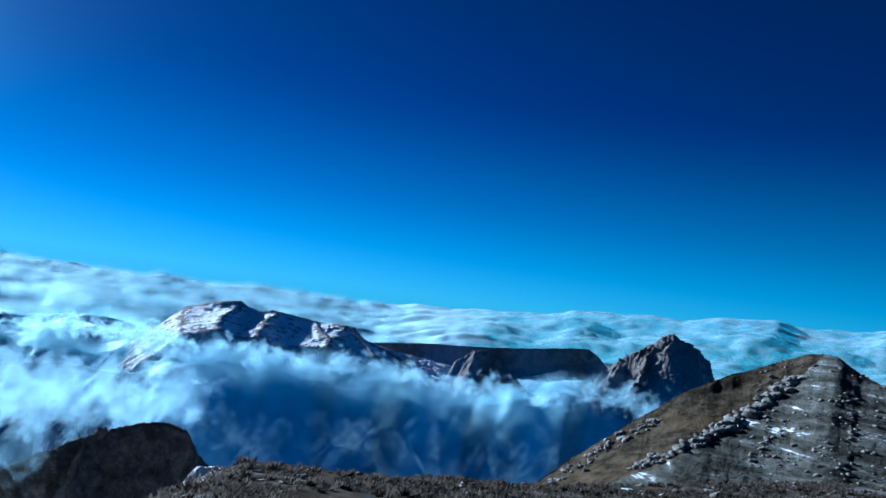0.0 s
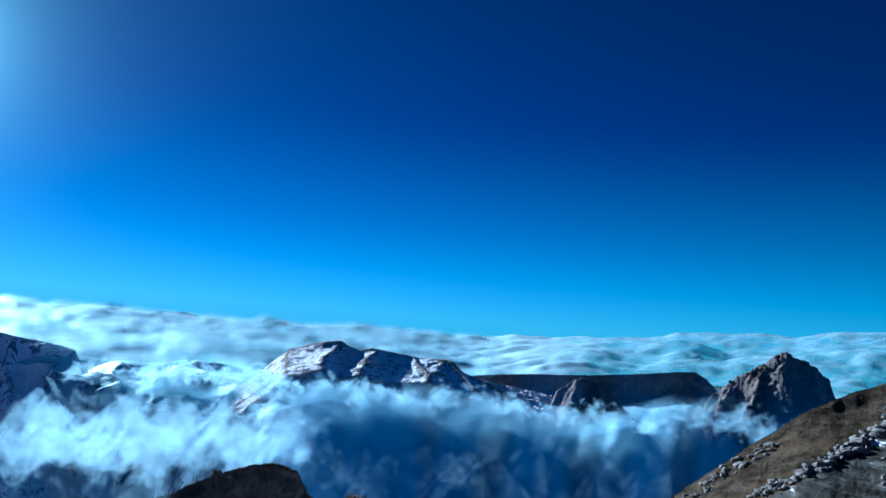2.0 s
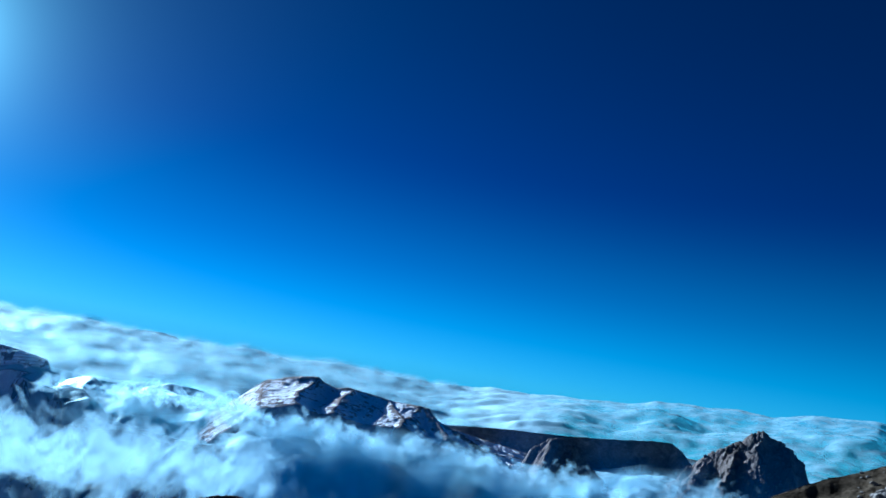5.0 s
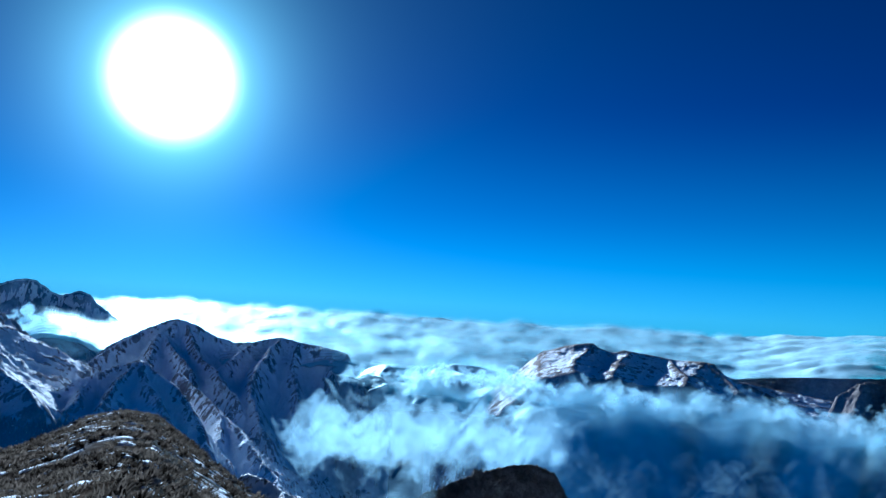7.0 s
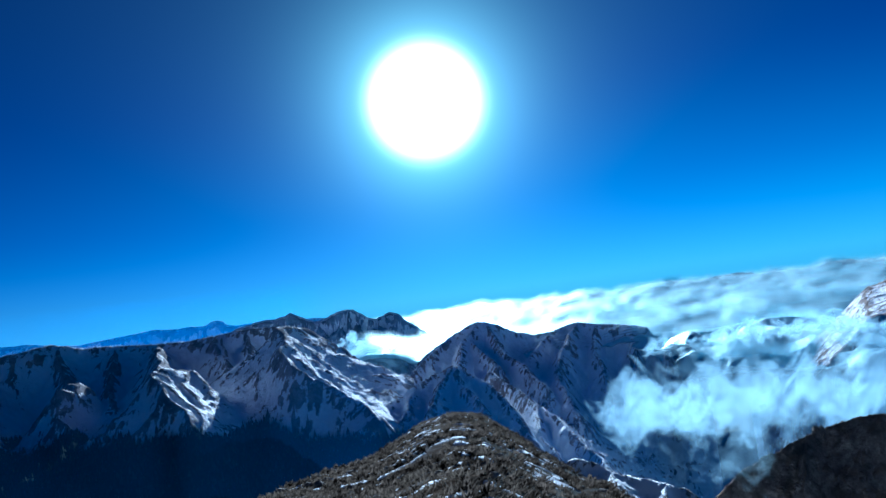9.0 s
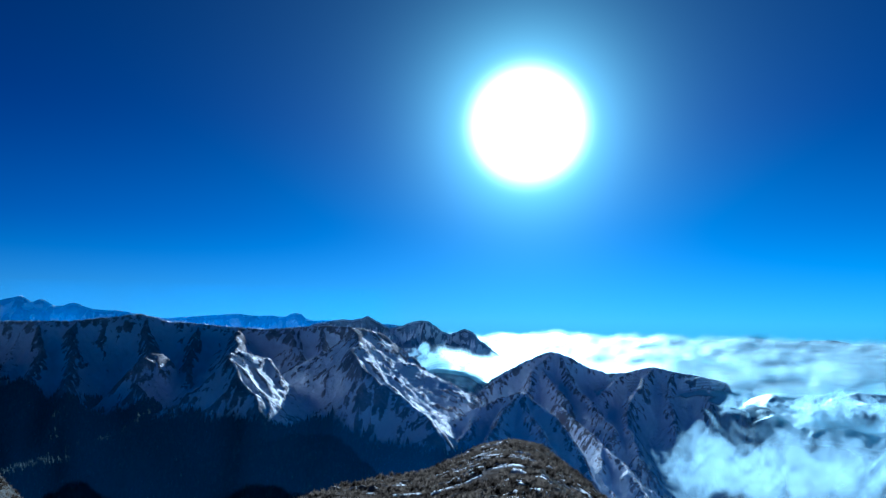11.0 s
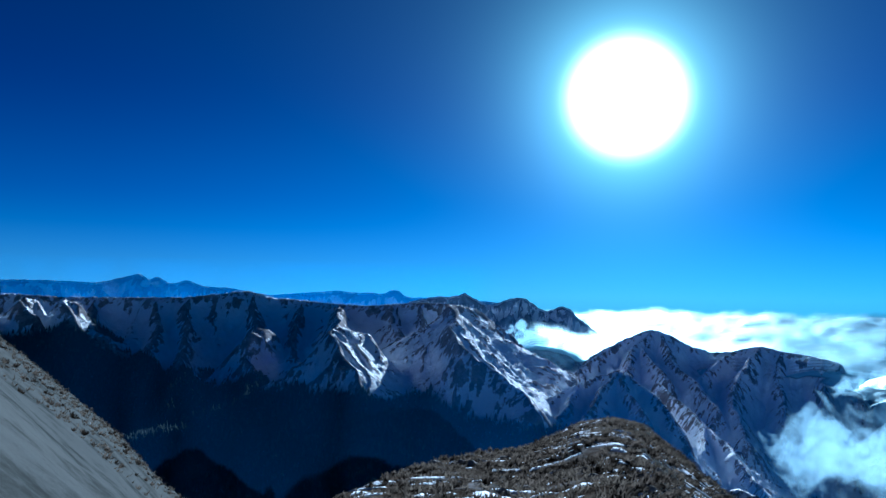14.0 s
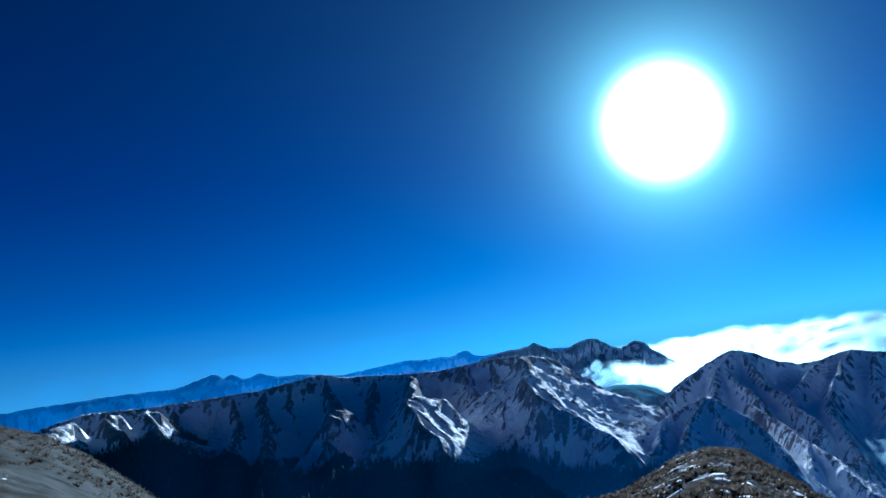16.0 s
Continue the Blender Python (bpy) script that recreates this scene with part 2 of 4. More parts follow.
def hill_material():
    """Brown hill grass on one flank; grey frosted turf with rubble and streaks of old snow on the other."""
    m = Nodes("grassy_hill")
    p = m.place()
    stony = m.node("ShaderNodeAttribute", attribute_name="stony").outputs["Fac"]
    big, mid, fine = m.noise(p, 0.06, 5), m.noise(p, 0.35, 6, 0.62), m.noise(p, 1.6, 6, 0.68)
    streak = m.noise(m.stretch(p, 0.10, 0.10, 0.75), 1.0, 7, 0.66, 0.5)
    grass = m.mix(m.ramp(mid, 0.36, 0.64), (0.024, 0.019, 0.013), (0.078, 0.061, 0.041))
    grass = m.mix(m.ramp(big, 0.5, 0.66, 0, 0.5), grass, (0.105, 0.070, 0.038))
    grass = m.mix(m.ramp(fine, 0.5, 0.72, 0, 0.75), grass, (0.020, 0.016, 0.010))
    grey = m.mix(m.ramp(streak, 0.36, 0.62), (0.031, 0.030, 0.025), (0.112, 0.110, 0.094))
    grey = m.mix(m.ramp(fine, 0.48, 0.70, 0, 0.7), grey, (0.020, 0.019, 0.016))
    grey = m.mix(m.ramp(m.math("ADD", streak, m.math("MULTIPLY", m.math("SUBTRACT", fine, 0.5), 0.6)), 0.60, 0.68, 0, 0.85), grey, (0.34, 0.35, 0.36))
    grey = m.mix(m.ramp(m.math("ADD", m.math("MULTIPLY", streak, 0.7), m.math("MULTIPLY", big, 0.45)), 0.69, 0.73), grey, (0.78, 0.81, 0.84))
    col = m.mix(m.ramp(m.math("ADD", stony, m.math("MULTIPLY", m.math("SUBTRACT", mid, 0.5), 0.9)), 0.35, 0.65), grass, grey)
    relief = m.math("ADD", m.math("ADD", mid, m.math("MULTIPLY", fine, 0.5)), m.math("MULTIPLY", streak, 0.6))
    return m.surface(m.principled(col, 0.9, m.bump(relief, 0.9, 0.6)))


MASSIF = alpine("shaded_massif", (0.25, 0.24, 0.24), (0.24, 0.235, 0.235), 1.0, 1.4, wooded_foot=True)
CRAG = alpine("snowy_crag", (0.20, 0.175, 0.165), (0.20, 0.18, 0.17), 1.32, 0.9)
BALD = alpine("bald_mountain", (0.30, 0.25, 0.215), (0.24, 0.195, 0.16), 0.92, 0.5)
LEDGE = alpine("snowy_ledge", (0.26, 0.245, 0.235), (0.20, 0.19, 0.18), 1.35, 0.14)
HEATH = alpine("heath_plateau", (0.16, 0.13, 0.11), (0.145, 0.12, 0.095), -0.5, 1.2)
ROCK = alpine("bare_rock", (0.15, 0.13, 0.115), (0.125, 0.10, 0.08), -0.40, 0.5)
HILL = hill_material()
# rock tinted blue: the haze of distance is painted into this colour
FAR = alpine("hazed_range", (0.28, 0.36, 0.44), (0.27, 0.35, 0.43), 0.75, 3.0)
VALLEY = alpine("valley_floor", (0.10, 0.09, 0.08), (0.06, 0.06, 0.045), 0.30, 2.0)
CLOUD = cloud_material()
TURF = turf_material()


# ---- ground under the camera: summit turf that falls away on all sides ----
RIM = [  # azimuth, dip of the brow, its distance
    (-180, -11, 30), (-90, -4, 60), (-60, 2.0, 110), (-48.3, -0.2, 105), (-46, -1.2, 100), (-43.7, -2.7, 96), (-41.5, -4.6, 90), (-39, -6.9, 84), (-36, -9.6, 76), (-33, -13.1, 62),
    (-30, -15.2, 46), (-26, -16.4, 26), (-23.5, -15.5, 20), (-19.6, -13.8, 24), (-15.6, -12.4, 32), (-11.4, -11.5, 40), (-7.4, -10.9, 52), (-5.2, -9.9, 64), (-3.4, -9.0, 70),
    (-1, -8.5, 72), (1, -8.9, 70), (3, -10.4, 62), (5.3, -12.2, 52), (7.5, -13.9, 42), (9.9, -14.9, 34), (12, -16.5, 26), (20, -19, 16), (27, -17, 18), (29.8, -15.6, 22), (32, -14.1, 26),
    (34.5, -13.2, 30), (38, -13.2, 30), (44, -13.3, 30), (55, -12.4, 34), (65, -10.4, 42), (74, -8.2, 60), (95, -6, 70), (130, -9, 40), (180, -11, 30)]
RIM_AZ, RIM_EL, RIM_R = (np.array(c, float) for c in zip(*RIM))


def ground_height(az, r):
    el, rc = np.interp(az, RIM_AZ, RIM_EL), np.interp(az, RIM_AZ, RIM_R)
    zc = EYE + rc * np.tan(np.radians(el))
    s = r / rc
    inner = zc * np.clip(s, 0, 1) ** 0.92 * smooth(0.2, 5.5, r)   # level where one stands
    over = np.clip(r - rc, 0, None)
    outer = -over * (0.25 + 0.6 * smooth(0, 0.6, over / rc))
    x, y = r * np.sin(np.radians(az)), r * np.cos(np.radians(az))
    bumps = 0.30 * fbm(x / 9, y / 9, 0.3, 4) * smooth(3, 25, r) * smooth(0, 0.5, np.abs(1 - s)) + 0.10 * fbm(x / 1.6, y / 1.6, 0.7, 3) * smooth(2, 12, r)
    return np.maximum(inner + outer, -620 + 20 * fbm(x / 200, y / 200)) + bumps


def ground():
    az = np.concatenate([np.arange(-180, -62, 2.0), np.arange(-62, 92, 0.3), np.arange(92, 180, 2.0)])
    r = np.concatenate([[0.0], np.geomspace(0.6, 110, 190), np.geomspace(116, 1100, 40)])
    a, rr = np.meshgrid(az, r, indexing="ij")
    z = ground_height(a, rr)
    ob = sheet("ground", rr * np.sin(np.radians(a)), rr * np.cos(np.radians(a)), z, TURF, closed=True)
    return tagged(ob, "brown frosted summit turf with stones and thin snow patches", "ground", kind="structure")


def valley():
    az = np.arange(-180, 180, 3.0)
    r = np.concatenate([[0.0], np.geomspace(200, 4980, 60)])
    a, rr = np.meshgrid(az, r, indexing="ij")
    x, y = rr * np.sin(np.radians(a)), rr * np.cos(np.radians(a))
    z = -640 + 60 * fbm(x / 700, y / 700) + 380 * smooth(3500, 4980, rr)
    ob = sheet("valley_floor", x, y, z, VALLEY, closed=True)
    return tagged(ob, "dark wooded valley floor far below the summits", "valley", kind="structure")


ground()
valley()


# ---- mountains ----
GRIDS = {}


def mountain(name, label, crest, material, near, far, foot, seed, rib=220.0, carve=0.45, jag=0.10, cols=420, rows=150, fall=0.9, group="mountains", category="mountain"):
    """crest: azimuth, elevation and distance of knots along the skyline. near, far: run of the two flanks."""
    k = np.array(crest, float)
    az = np.linspace(k[0, 0], k[-1, 0], cols)
    el, dist = 0.25 * spline(k[:, 0], k[:, 1], az) + 0.75 * np.interp(az, k[:, 0], k[:, 1]), np.interp(az, k[:, 0], k[:, 2])
    s = radians(1) * dist * (az - az[0])
    el = el + jag * (fbm(s / (rib * 0.55), 0 * s + seed * 3.3, 0.0, 6, 0.6) + 0.8 * (ridged(s / (rib * 0.3), 0 * s + seed * 1.3, 0.0, 4, 0.5) - 0.5))
    dist = dist + 0.25 * rib * fbm(s / (rib * 1.5), 0 * s + seed, 0.5, 3)
    zc = EYE + dist * np.tan(np.radians(el))
    v = np.concatenate([-np.linspace(1, 0, rows) ** 1.3, np.linspace(0, 1, rows // 4)[1:] ** 1.2])
    A, V = np.meshgrid(az, v, indexing="ij")
    D, ZC, S = dist[:, None], zc[:, None], s[:, None]
    r = D + np.where(V < 0, V * near, V * far)
    d = np.abs(V)
    drop = np.maximum(ZC - foot, 5)
    z = ZC - np.where(V < 0, drop, np.maximum(drop, 0.9 * far)) * d**fall
    env = smooth(0, 0.06, d) * (1 - 0.5 * smooth(0.7, 1.0, d))
    bend = 0.45 * rib * fbm(S / (1.4 * rib), r / (1.4 * rib), seed, 3)
    bend2 = 0.45 * rib * fbm(S / (1.4 * rib), r / (1.4 * rib), seed + 40, 3)
    ribs = ridged((S + bend) / rib, (r + bend2) / (1.5 * rib), seed * 1.7, 7, 0.55)
    z = z - carve * drop * env * (0.85 - ribs)
    z = z + 0.09 * carve * rib * (0.25 + env) * (ridged(S / (0.2 * rib), r / (0.2 * rib), seed * 0.7, 5, 0.6) - 0.5)
    z = np.where(V < 0, np.minimum(z, EYE + r * np.tan(np.radians(el[:, None] - 0.1 - 1.2 * d))), z)
    x, y = r * np.sin(np.radians(A)), r * np.cos(np.radians(A))
    # snow gathers in hollows: height below the mean of the surroundings, at two scales
    metres = radians(1) * float(dist.mean()) * (az[1] - az[0])
    gully = 0
    for reach, share in ((0.045 * rib, 0.6), (0.16 * rib, 0.6)):
        w = max(1, int(round(reach / metres)))
        wide = z
        for axis, step in ((0, w), (1, max(1, int(round(reach / (near / rows)))))):
            wide = (wide + np.roll(wide, step, axis) + np.roll(wide, -step, axis) + np.roll(wide, step // 2, axis) + np.roll(wide, -(step // 2), axis)) / 5
        gully = gully + share * np.clip((wide - z) / (0.16 * reach), -1, 1)
    gully = 0.35 + 0.5 * gully + 0.4 * (1 - smooth(0.01, 0.12, d))
    GRIDS[label] = (A, r, z)
    marks = {"gully": gully}
    ob = sheet(name, x, y, z, material, attrs=marks)
    return tagged(ob, label, category, group)


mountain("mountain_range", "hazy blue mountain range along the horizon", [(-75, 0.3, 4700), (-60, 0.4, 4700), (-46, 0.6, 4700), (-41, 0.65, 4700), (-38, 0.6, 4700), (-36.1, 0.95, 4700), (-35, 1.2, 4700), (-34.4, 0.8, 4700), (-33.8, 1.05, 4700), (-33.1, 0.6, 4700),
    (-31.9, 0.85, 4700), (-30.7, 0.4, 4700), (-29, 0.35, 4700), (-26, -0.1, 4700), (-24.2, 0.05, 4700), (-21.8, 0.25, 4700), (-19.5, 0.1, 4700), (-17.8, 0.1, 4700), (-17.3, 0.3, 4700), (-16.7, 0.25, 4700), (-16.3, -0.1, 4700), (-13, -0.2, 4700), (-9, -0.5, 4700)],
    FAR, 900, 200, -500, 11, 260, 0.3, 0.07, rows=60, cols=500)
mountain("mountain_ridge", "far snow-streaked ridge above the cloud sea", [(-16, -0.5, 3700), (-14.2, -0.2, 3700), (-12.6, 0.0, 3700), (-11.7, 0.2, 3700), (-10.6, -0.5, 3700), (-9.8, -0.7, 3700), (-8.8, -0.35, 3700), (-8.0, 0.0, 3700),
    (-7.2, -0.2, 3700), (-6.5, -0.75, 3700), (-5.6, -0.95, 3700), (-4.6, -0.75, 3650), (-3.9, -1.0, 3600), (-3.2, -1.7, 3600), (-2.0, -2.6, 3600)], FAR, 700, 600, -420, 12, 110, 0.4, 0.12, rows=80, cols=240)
def cast(knots):
    """Points in space of knots in azimuth, elevation and distance."""
    k = np.array(knots, float)
    a, e = np.radians(k[:, 0]), np.radians(k[:, 1])
    return np.stack([k[:, 2] * np.sin(a), k[:, 2] * np.cos(a), EYE + k[:, 2] * np.tan(e)], -1)


def ramp(r0, side, rise, front, rear, count):
    """Parallel ribs on a tilted slope (falling to the right by side, rising away by rise) between two edges in azimuth and elevation."""
    c = np.radians(front[0])
    z0 = EYE + r0 * math.tan(c[1]) + side * r0 * math.sin(c[0]) - rise * r0 * math.cos(c[0])
    u = np.linspace(0, 1, 7)
    made = []
    for k in range(count):
        w = k / (count - 1)
        line = []
        for t in u:
            f, q = (np.array([np.interp(t, np.linspace(0, 1, len(e)), [p[i] for p in e]) for i in (0, 1)]) for e in (front, rear))
            az, el = np.radians(f + (q - f) * w)
            r = (z0 - EYE) / (math.tan(el) + side * math.sin(az) - rise * math.cos(az))
            line.append((math.degrees(az), math.degrees(el), r))
        made.append((line, 1.15 if k == 0 else 0.55, 0.55 if k < count - 1 else 0.9))
    return made


def ridge_mountain(name, label, ridges, material, span, reach, seed, rib=80.0, depth=0.30, floor=-620.0, jag=7.0, step=0.09, rows=300, wood=None, snow_in=0.0, streaky=0.30, relief=0.16, brink=0.0, left=-999.0):
    """A mountain raised on a skeleton of ridges: each a row of (azimuth, elevation, distance), the fall of its near and of its far side.
    Between them lie valleys; gullies run down from every ridge. span: azimuths, reach: distances that it covers. brink, left: distance and azimuth below which it breaks off."""
    az, rr = np.arange(span[0], span[1], step), np.linspace(reach[0], reach[1], rows)
    A, r = np.meshgrid(az, rr, indexing="ij")
    x0, y0 = r * np.sin(np.radians(A)), r * np.cos(np.radians(A))
    x = x0 + jag * fbm(x0 / (0.5 * rib), y0 / (0.5 * rib), seed, 4, 0.6) + 0.22 * rib * fbm(x0 / (2.2 * rib), y0 / (2.2 * rib), seed + 3, 2)
    y = y0 + jag * fbm(x0 / (0.5 * rib), y0 / (0.5 * rib), seed + 7, 4, 0.6) + 0.22 * rib * fbm(x0 / (2.2 * rib), y0 / (2.2 * rib), seed + 9, 2)
    best, second = np.full(A.shape, -1e9), np.full(A.shape, -1e9)
    U, D = np.zeros(A.shape), np.zeros(A.shape)
    for n, (knots, near, far) in enumerate(ridges):
        p = cast(knots)
        dd, uu, hh, yy = np.full(A.shape, 1e9), np.zeros(A.shape), np.zeros(A.shape), np.zeros(A.shape)
        run = 137.0 * n
        for q0, q1 in zip(p[:-1], p[1:]):
            e = q1[:2] - q0[:2]
            length = float(np.hypot(*e)) + 1e-6
            raw = ((x - q0[0]) * e[0] + (y - q0[1]) * e[1]) / length**2
            t = np.clip(raw, 0, 1)
            over = np.abs(raw - t) * length
            px, py = q0[0] + t * e[0], q0[1] + t * e[1]
            d = np.hypot(x - px, y - py)
            take = d < dd
            dd, uu = np.where(take, d, dd), np.where(take, run + t * length, uu)
            hh, yy = np.where(take, q0[2] + t * (q1[2] - q0[2]) - 0.5 * over, hh), np.where(take, np.hypot(px, py), yy)
            run += length
        side = smooth(-12, 12, r - yy)
        z = hh - dd * (near + (far - near) * side) * (1.18 - 0.36 * np.clip(dd / 420, 0, 1))
        up = z > best
        second = np.where(up, best, np.maximum(second, z))
        best, U, D = np.where(up, z, best), np.where(up, uu, U), np.where(up, dd, D)
    z = best
    wend = 0.35 * rib * fbm(x0 / (1.3 * rib), y0 / (1.3 * rib), seed + 21, 3)
    clear = smooth(0, 0.35 * rib, best - second)
    gullies = ridged((U + wend) / rib, D / (4.5 * rib), seed * 1.7, 5, 0.55)
    z = z - depth * rib * (1 - gullies) * smooth(0.02 * rib, 0.9 * rib, D) * clear
    z = z - relief * rib * (1 - ridged(x0 / (0.5 * rib), y0 / (0.5 * rib), seed + 0.4, 5, 0.6)) * smooth(0, 0.5 * rib, D)
    z = z - 1.3 * np.clip(brink - r, 0, None) - 0.7 * np.radians(r * np.clip(left - A, 0, None))
    z = np.maximum(z, floor + 25 * fbm(x0 / 160, y0 / 160, seed, 3))
    metres = radians(step) * float(r.mean())
    hollow = 0
    for width, share in ((0.07 * rib, 0.5), (0.25 * rib, 0.6)):
        w, h = max(1, int(round(width / metres))), max(1, int(round(width / (rr[1] - rr[0]))))
        wide = z
        for axis, k in ((0, w), (1, h)):
            wide = (wide + np.roll(wide, k, axis) + np.roll(wide, -k, axis)) / 3
        hollow = hollow + share * np.clip((wide - z) / (0.18 * width), -1, 1)
    # snow lies in the gullies and in streaks down the fall of the slope
    streak = fbm((U + wend) / (0.16 * rib), D / (1.6 * rib), seed + 31, 4, 0.6)
    marks = {"gully": 0.30 + snow_in + 0.42 * hollow + streaky * streak}
    if wood:
        marks["wooded"] = 1 - smooth(-0.25, 0.25, np.degrees(np.arctan2(z - EYE, r)) - np.interp(A, *wood) - 0.9 * fbm(x0 / 130, y0 / 130, 5.5, 4))
    GRIDS[label] = (A, r, z)
    return tagged(sheet(name, x0, y0, z, material, attrs=marks), label, "mountain", "mountains")


def falling_spurs(crest, lean, drop, pull, every, seed, skip=()):
    """Side spurs that leave a crest towards the valley, one every few degrees."""
    rr, k, made = np.random.RandomState(seed), np.array(crest, float), []
    for a in np.arange(k[0, 0] + every, k[-1, 0] - 0.3 * every, every):
        a = a + rr.uniform(-0.3, 0.3) * every
        if any(lo < a < hi for lo, hi in skip):
            continue
        e, d = np.interp(a, k[:, 0], k[:, 1]), np.interp(a, k[:, 0], k[:, 2])
        line, size = [(a, e - 0.15, d - 12)], rr.uniform(0.75, 1.2)
        for t in (0.33, 0.66, 1.0):
            line.append((a + (lean + rr.uniform(-0.25, 0.25) * every) * t, e - drop * size * t ** 0.9, d - pull * size * t))
        made.append((line, 0.95, 0.95))
    return made


# the long massif: crest, a sunlit ramp at its end, a sunlit buttress and smaller faces farther along
MASSIF_LABEL = "long shaded massif with snow slopes and dark woods below"
WOOD_LINE = ([-75, -45, -42, -39, -36.5, -31.7, -27, -21, -15, -4], [-1.5, -2.0, -2.6, -2.0, -3.2, -5.6, -6.6, -7.3, -7.6, -10])
massif_crest = [(-72, -6, 2500), (-58, -5, 2500), (-50, -3.0, 2450), (-47.6, -1.7, 2450), (-46, -0.7, 2450), (-43.4, -0.2, 2400), (-40, -0.4, 2400), (-36.5, -0.4, 2350), (-32.5, -0.35, 2300),
    (-29, 0.0, 2300), (-27.6, 0.2, 2300), (-25.5, -0.3, 2300), (-22, -0.6, 2250), (-19, -0.8, 2200), (-16.5, -0.6, 2150), (-14, -0.5, 2100), (-12.7, -0.6, 2100)]
massif = [(massif_crest, 0.62, 0.8)]
massif += falling_spurs(massif_crest, -0.6, 6.4, 620, 3.4, 4, skip=((-23, -17), (-14.5, -10)))
massif += ramp(1750, 0.72, 0.03, [(-12.9, -0.7), (-12.4, -2.9), (-11.0, -4.4), (-9.5, -5.6), (-7.4, -8.2)], [(-12.5, -0.6), (-10.6, -1.4), (-8.7, -2.6), (-7.2, -4.3), (-6.6, -7.9)], 6)
massif += ramp(1500, 0.72, 0.03, [(-21.6, -2.7), (-21.3, -4.1), (-20.3, -5.4), (-19.3, -7.1)], [(-21.0, -2.4), (-19.4, -2.9), (-18.2, -4.4), (-17.9, -7.0)], 4)
massif += ramp(2050, 0.75, 0.02, [(-46.2, -1.3), (-45.0, -2.3), (-44.2, -2.4)], [(-45.7, -0.9), (-44.2, -0.6), (-43.3, -2.0)], 3)
massif += ramp(2100, 0.75, 0.02, [(-42.4, -0.6), (-41.8, -1.5), (-41.4, -1.7)], [(-42.0, -0.5), (-41.0, -0.6), (-40.7, -1.5)], 2)
massif += ramp(2100, 0.75, 0.02, [(-39.5, -0.6), (-39.2, -1.2), (-39.0, -1.6)], [(-39.3, -0.5), (-38.7, -0.8), (-38.5, -1.5)], 2)
massif += ramp(1900, 0.75, 0.02, [(-27.2, -2.75), (-26.6, -3.05), (-26.0, -3.1)], [(-26.9, -2.55), (-26.1, -2.6), (-25.5, -2.95)], 2)
massif += [([(-17.4, -0.8, 2130), (-17.2, -2.5, 2000), (-15.8, -5.2, 1820), (-15.2, -7.7, 1640)], 0.95, 0.95), ([(-14.3, -2.8, 1960), (-14.1, -5.4, 1780), (-13.2, -7.2, 1640), (-12.4, -8.2, 1520)], 0.9, 0.9),
           ([(-21.0, -0.9, 2180), (-21.2, -2.6, 1750)], 0.9, 0.9), ([(-9.8, -6.5, 1660), (-9.3, -9.0, 1480)], 0.9, 0.9)]
ridge_mountain("massif", MASSIF_LABEL, massif, MASSIF, (-70, -3.4), (1050, 2900), 21, rib=110, depth=0.30, step=0.10, rows=300, wood=WOOD_LINE, snow_in=0.12, streaky=0.18)

# the peak beyond the summit's brow: crest, ribs that come down from it, a saddle and a dark square shoulder
peak = [([(-7.6, -8.4, 2200), (-5.4, -6.8, 2220), (-4.1, -5.9, 2260), (-2.8, -4.3, 2300), (-1.6, -3.6, 2350), (-0.3, -2.95, 2380), (1.1, -2.4, 2400), (2.0, -2.2, 2400), (3.4, -2.6, 2400), (4.6, -3.4, 2420), (5.6, -3.7, 2420),
          (6.9, -3.6, 2400), (8.0, -3.3, 2400), (9.0, -3.15, 2400), (10.5, -3.45, 2380), (12.1, -3.65, 2350), (13.5, -4.05, 2320), (13.9, -5.0, 2280), (15.2, -6.6, 2220), (17, -9, 2200)], 0.72, 1.0),
        ([(1.7, -2.4, 2390), (0.6, -3.4, 2290), (0.0, -5.0, 2160), (-0.8, -6.0, 2050)], 0.85, 0.85), ([(-0.7, -3.1, 2370), (-2.1, -4.3, 2280), (-3.8, -5.5, 2180), (-5.2, -6.8, 2080)], 0.9, 0.75),
        ([(2.5, -2.5, 2390), (3.2, -3.7, 2280), (3.9, -5.0, 2170), (5.2, -6.3, 2060), (6.2, -7.6, 1960)], 0.85, 0.85), ([(0.9, -3.2, 2330), (2.0, -4.5, 2200), (2.9, -5.6, 2090)], 0.8, 0.8),
        ([(7.0, -3.6, 2390), (6.1, -4.5, 2300), (5.2, -5.4, 2210)], 0.6, 0.5), ([(9.0, -3.2, 2390), (8.0, -4.3, 2260), (7.1, -5.9, 2120), (7.6, -8.0, 1960), (8.2, -9.6, 1850)], 1.0, 0.9),
        ([(10.5, -3.5, 2370), (10.0, -5.4, 2220), (10.7, -8.1, 2040)], 0.95, 0.95), ([(12.5, -3.8, 2330), (12.7, -5.7, 2210), (12.8, -7.3, 2100)], 0.95, 0.95)]
ridge_mountain("mountain", "steep snow-streaked peak with a dark shaded shoulder above cloud", peak, CRAG, (-9.5, 17.5), (1650, 2800), 33, rib=100, depth=0.50, relief=0.26, streaky=0.24, snow_in=0.04, step=0.06, rows=300, jag=6.0)
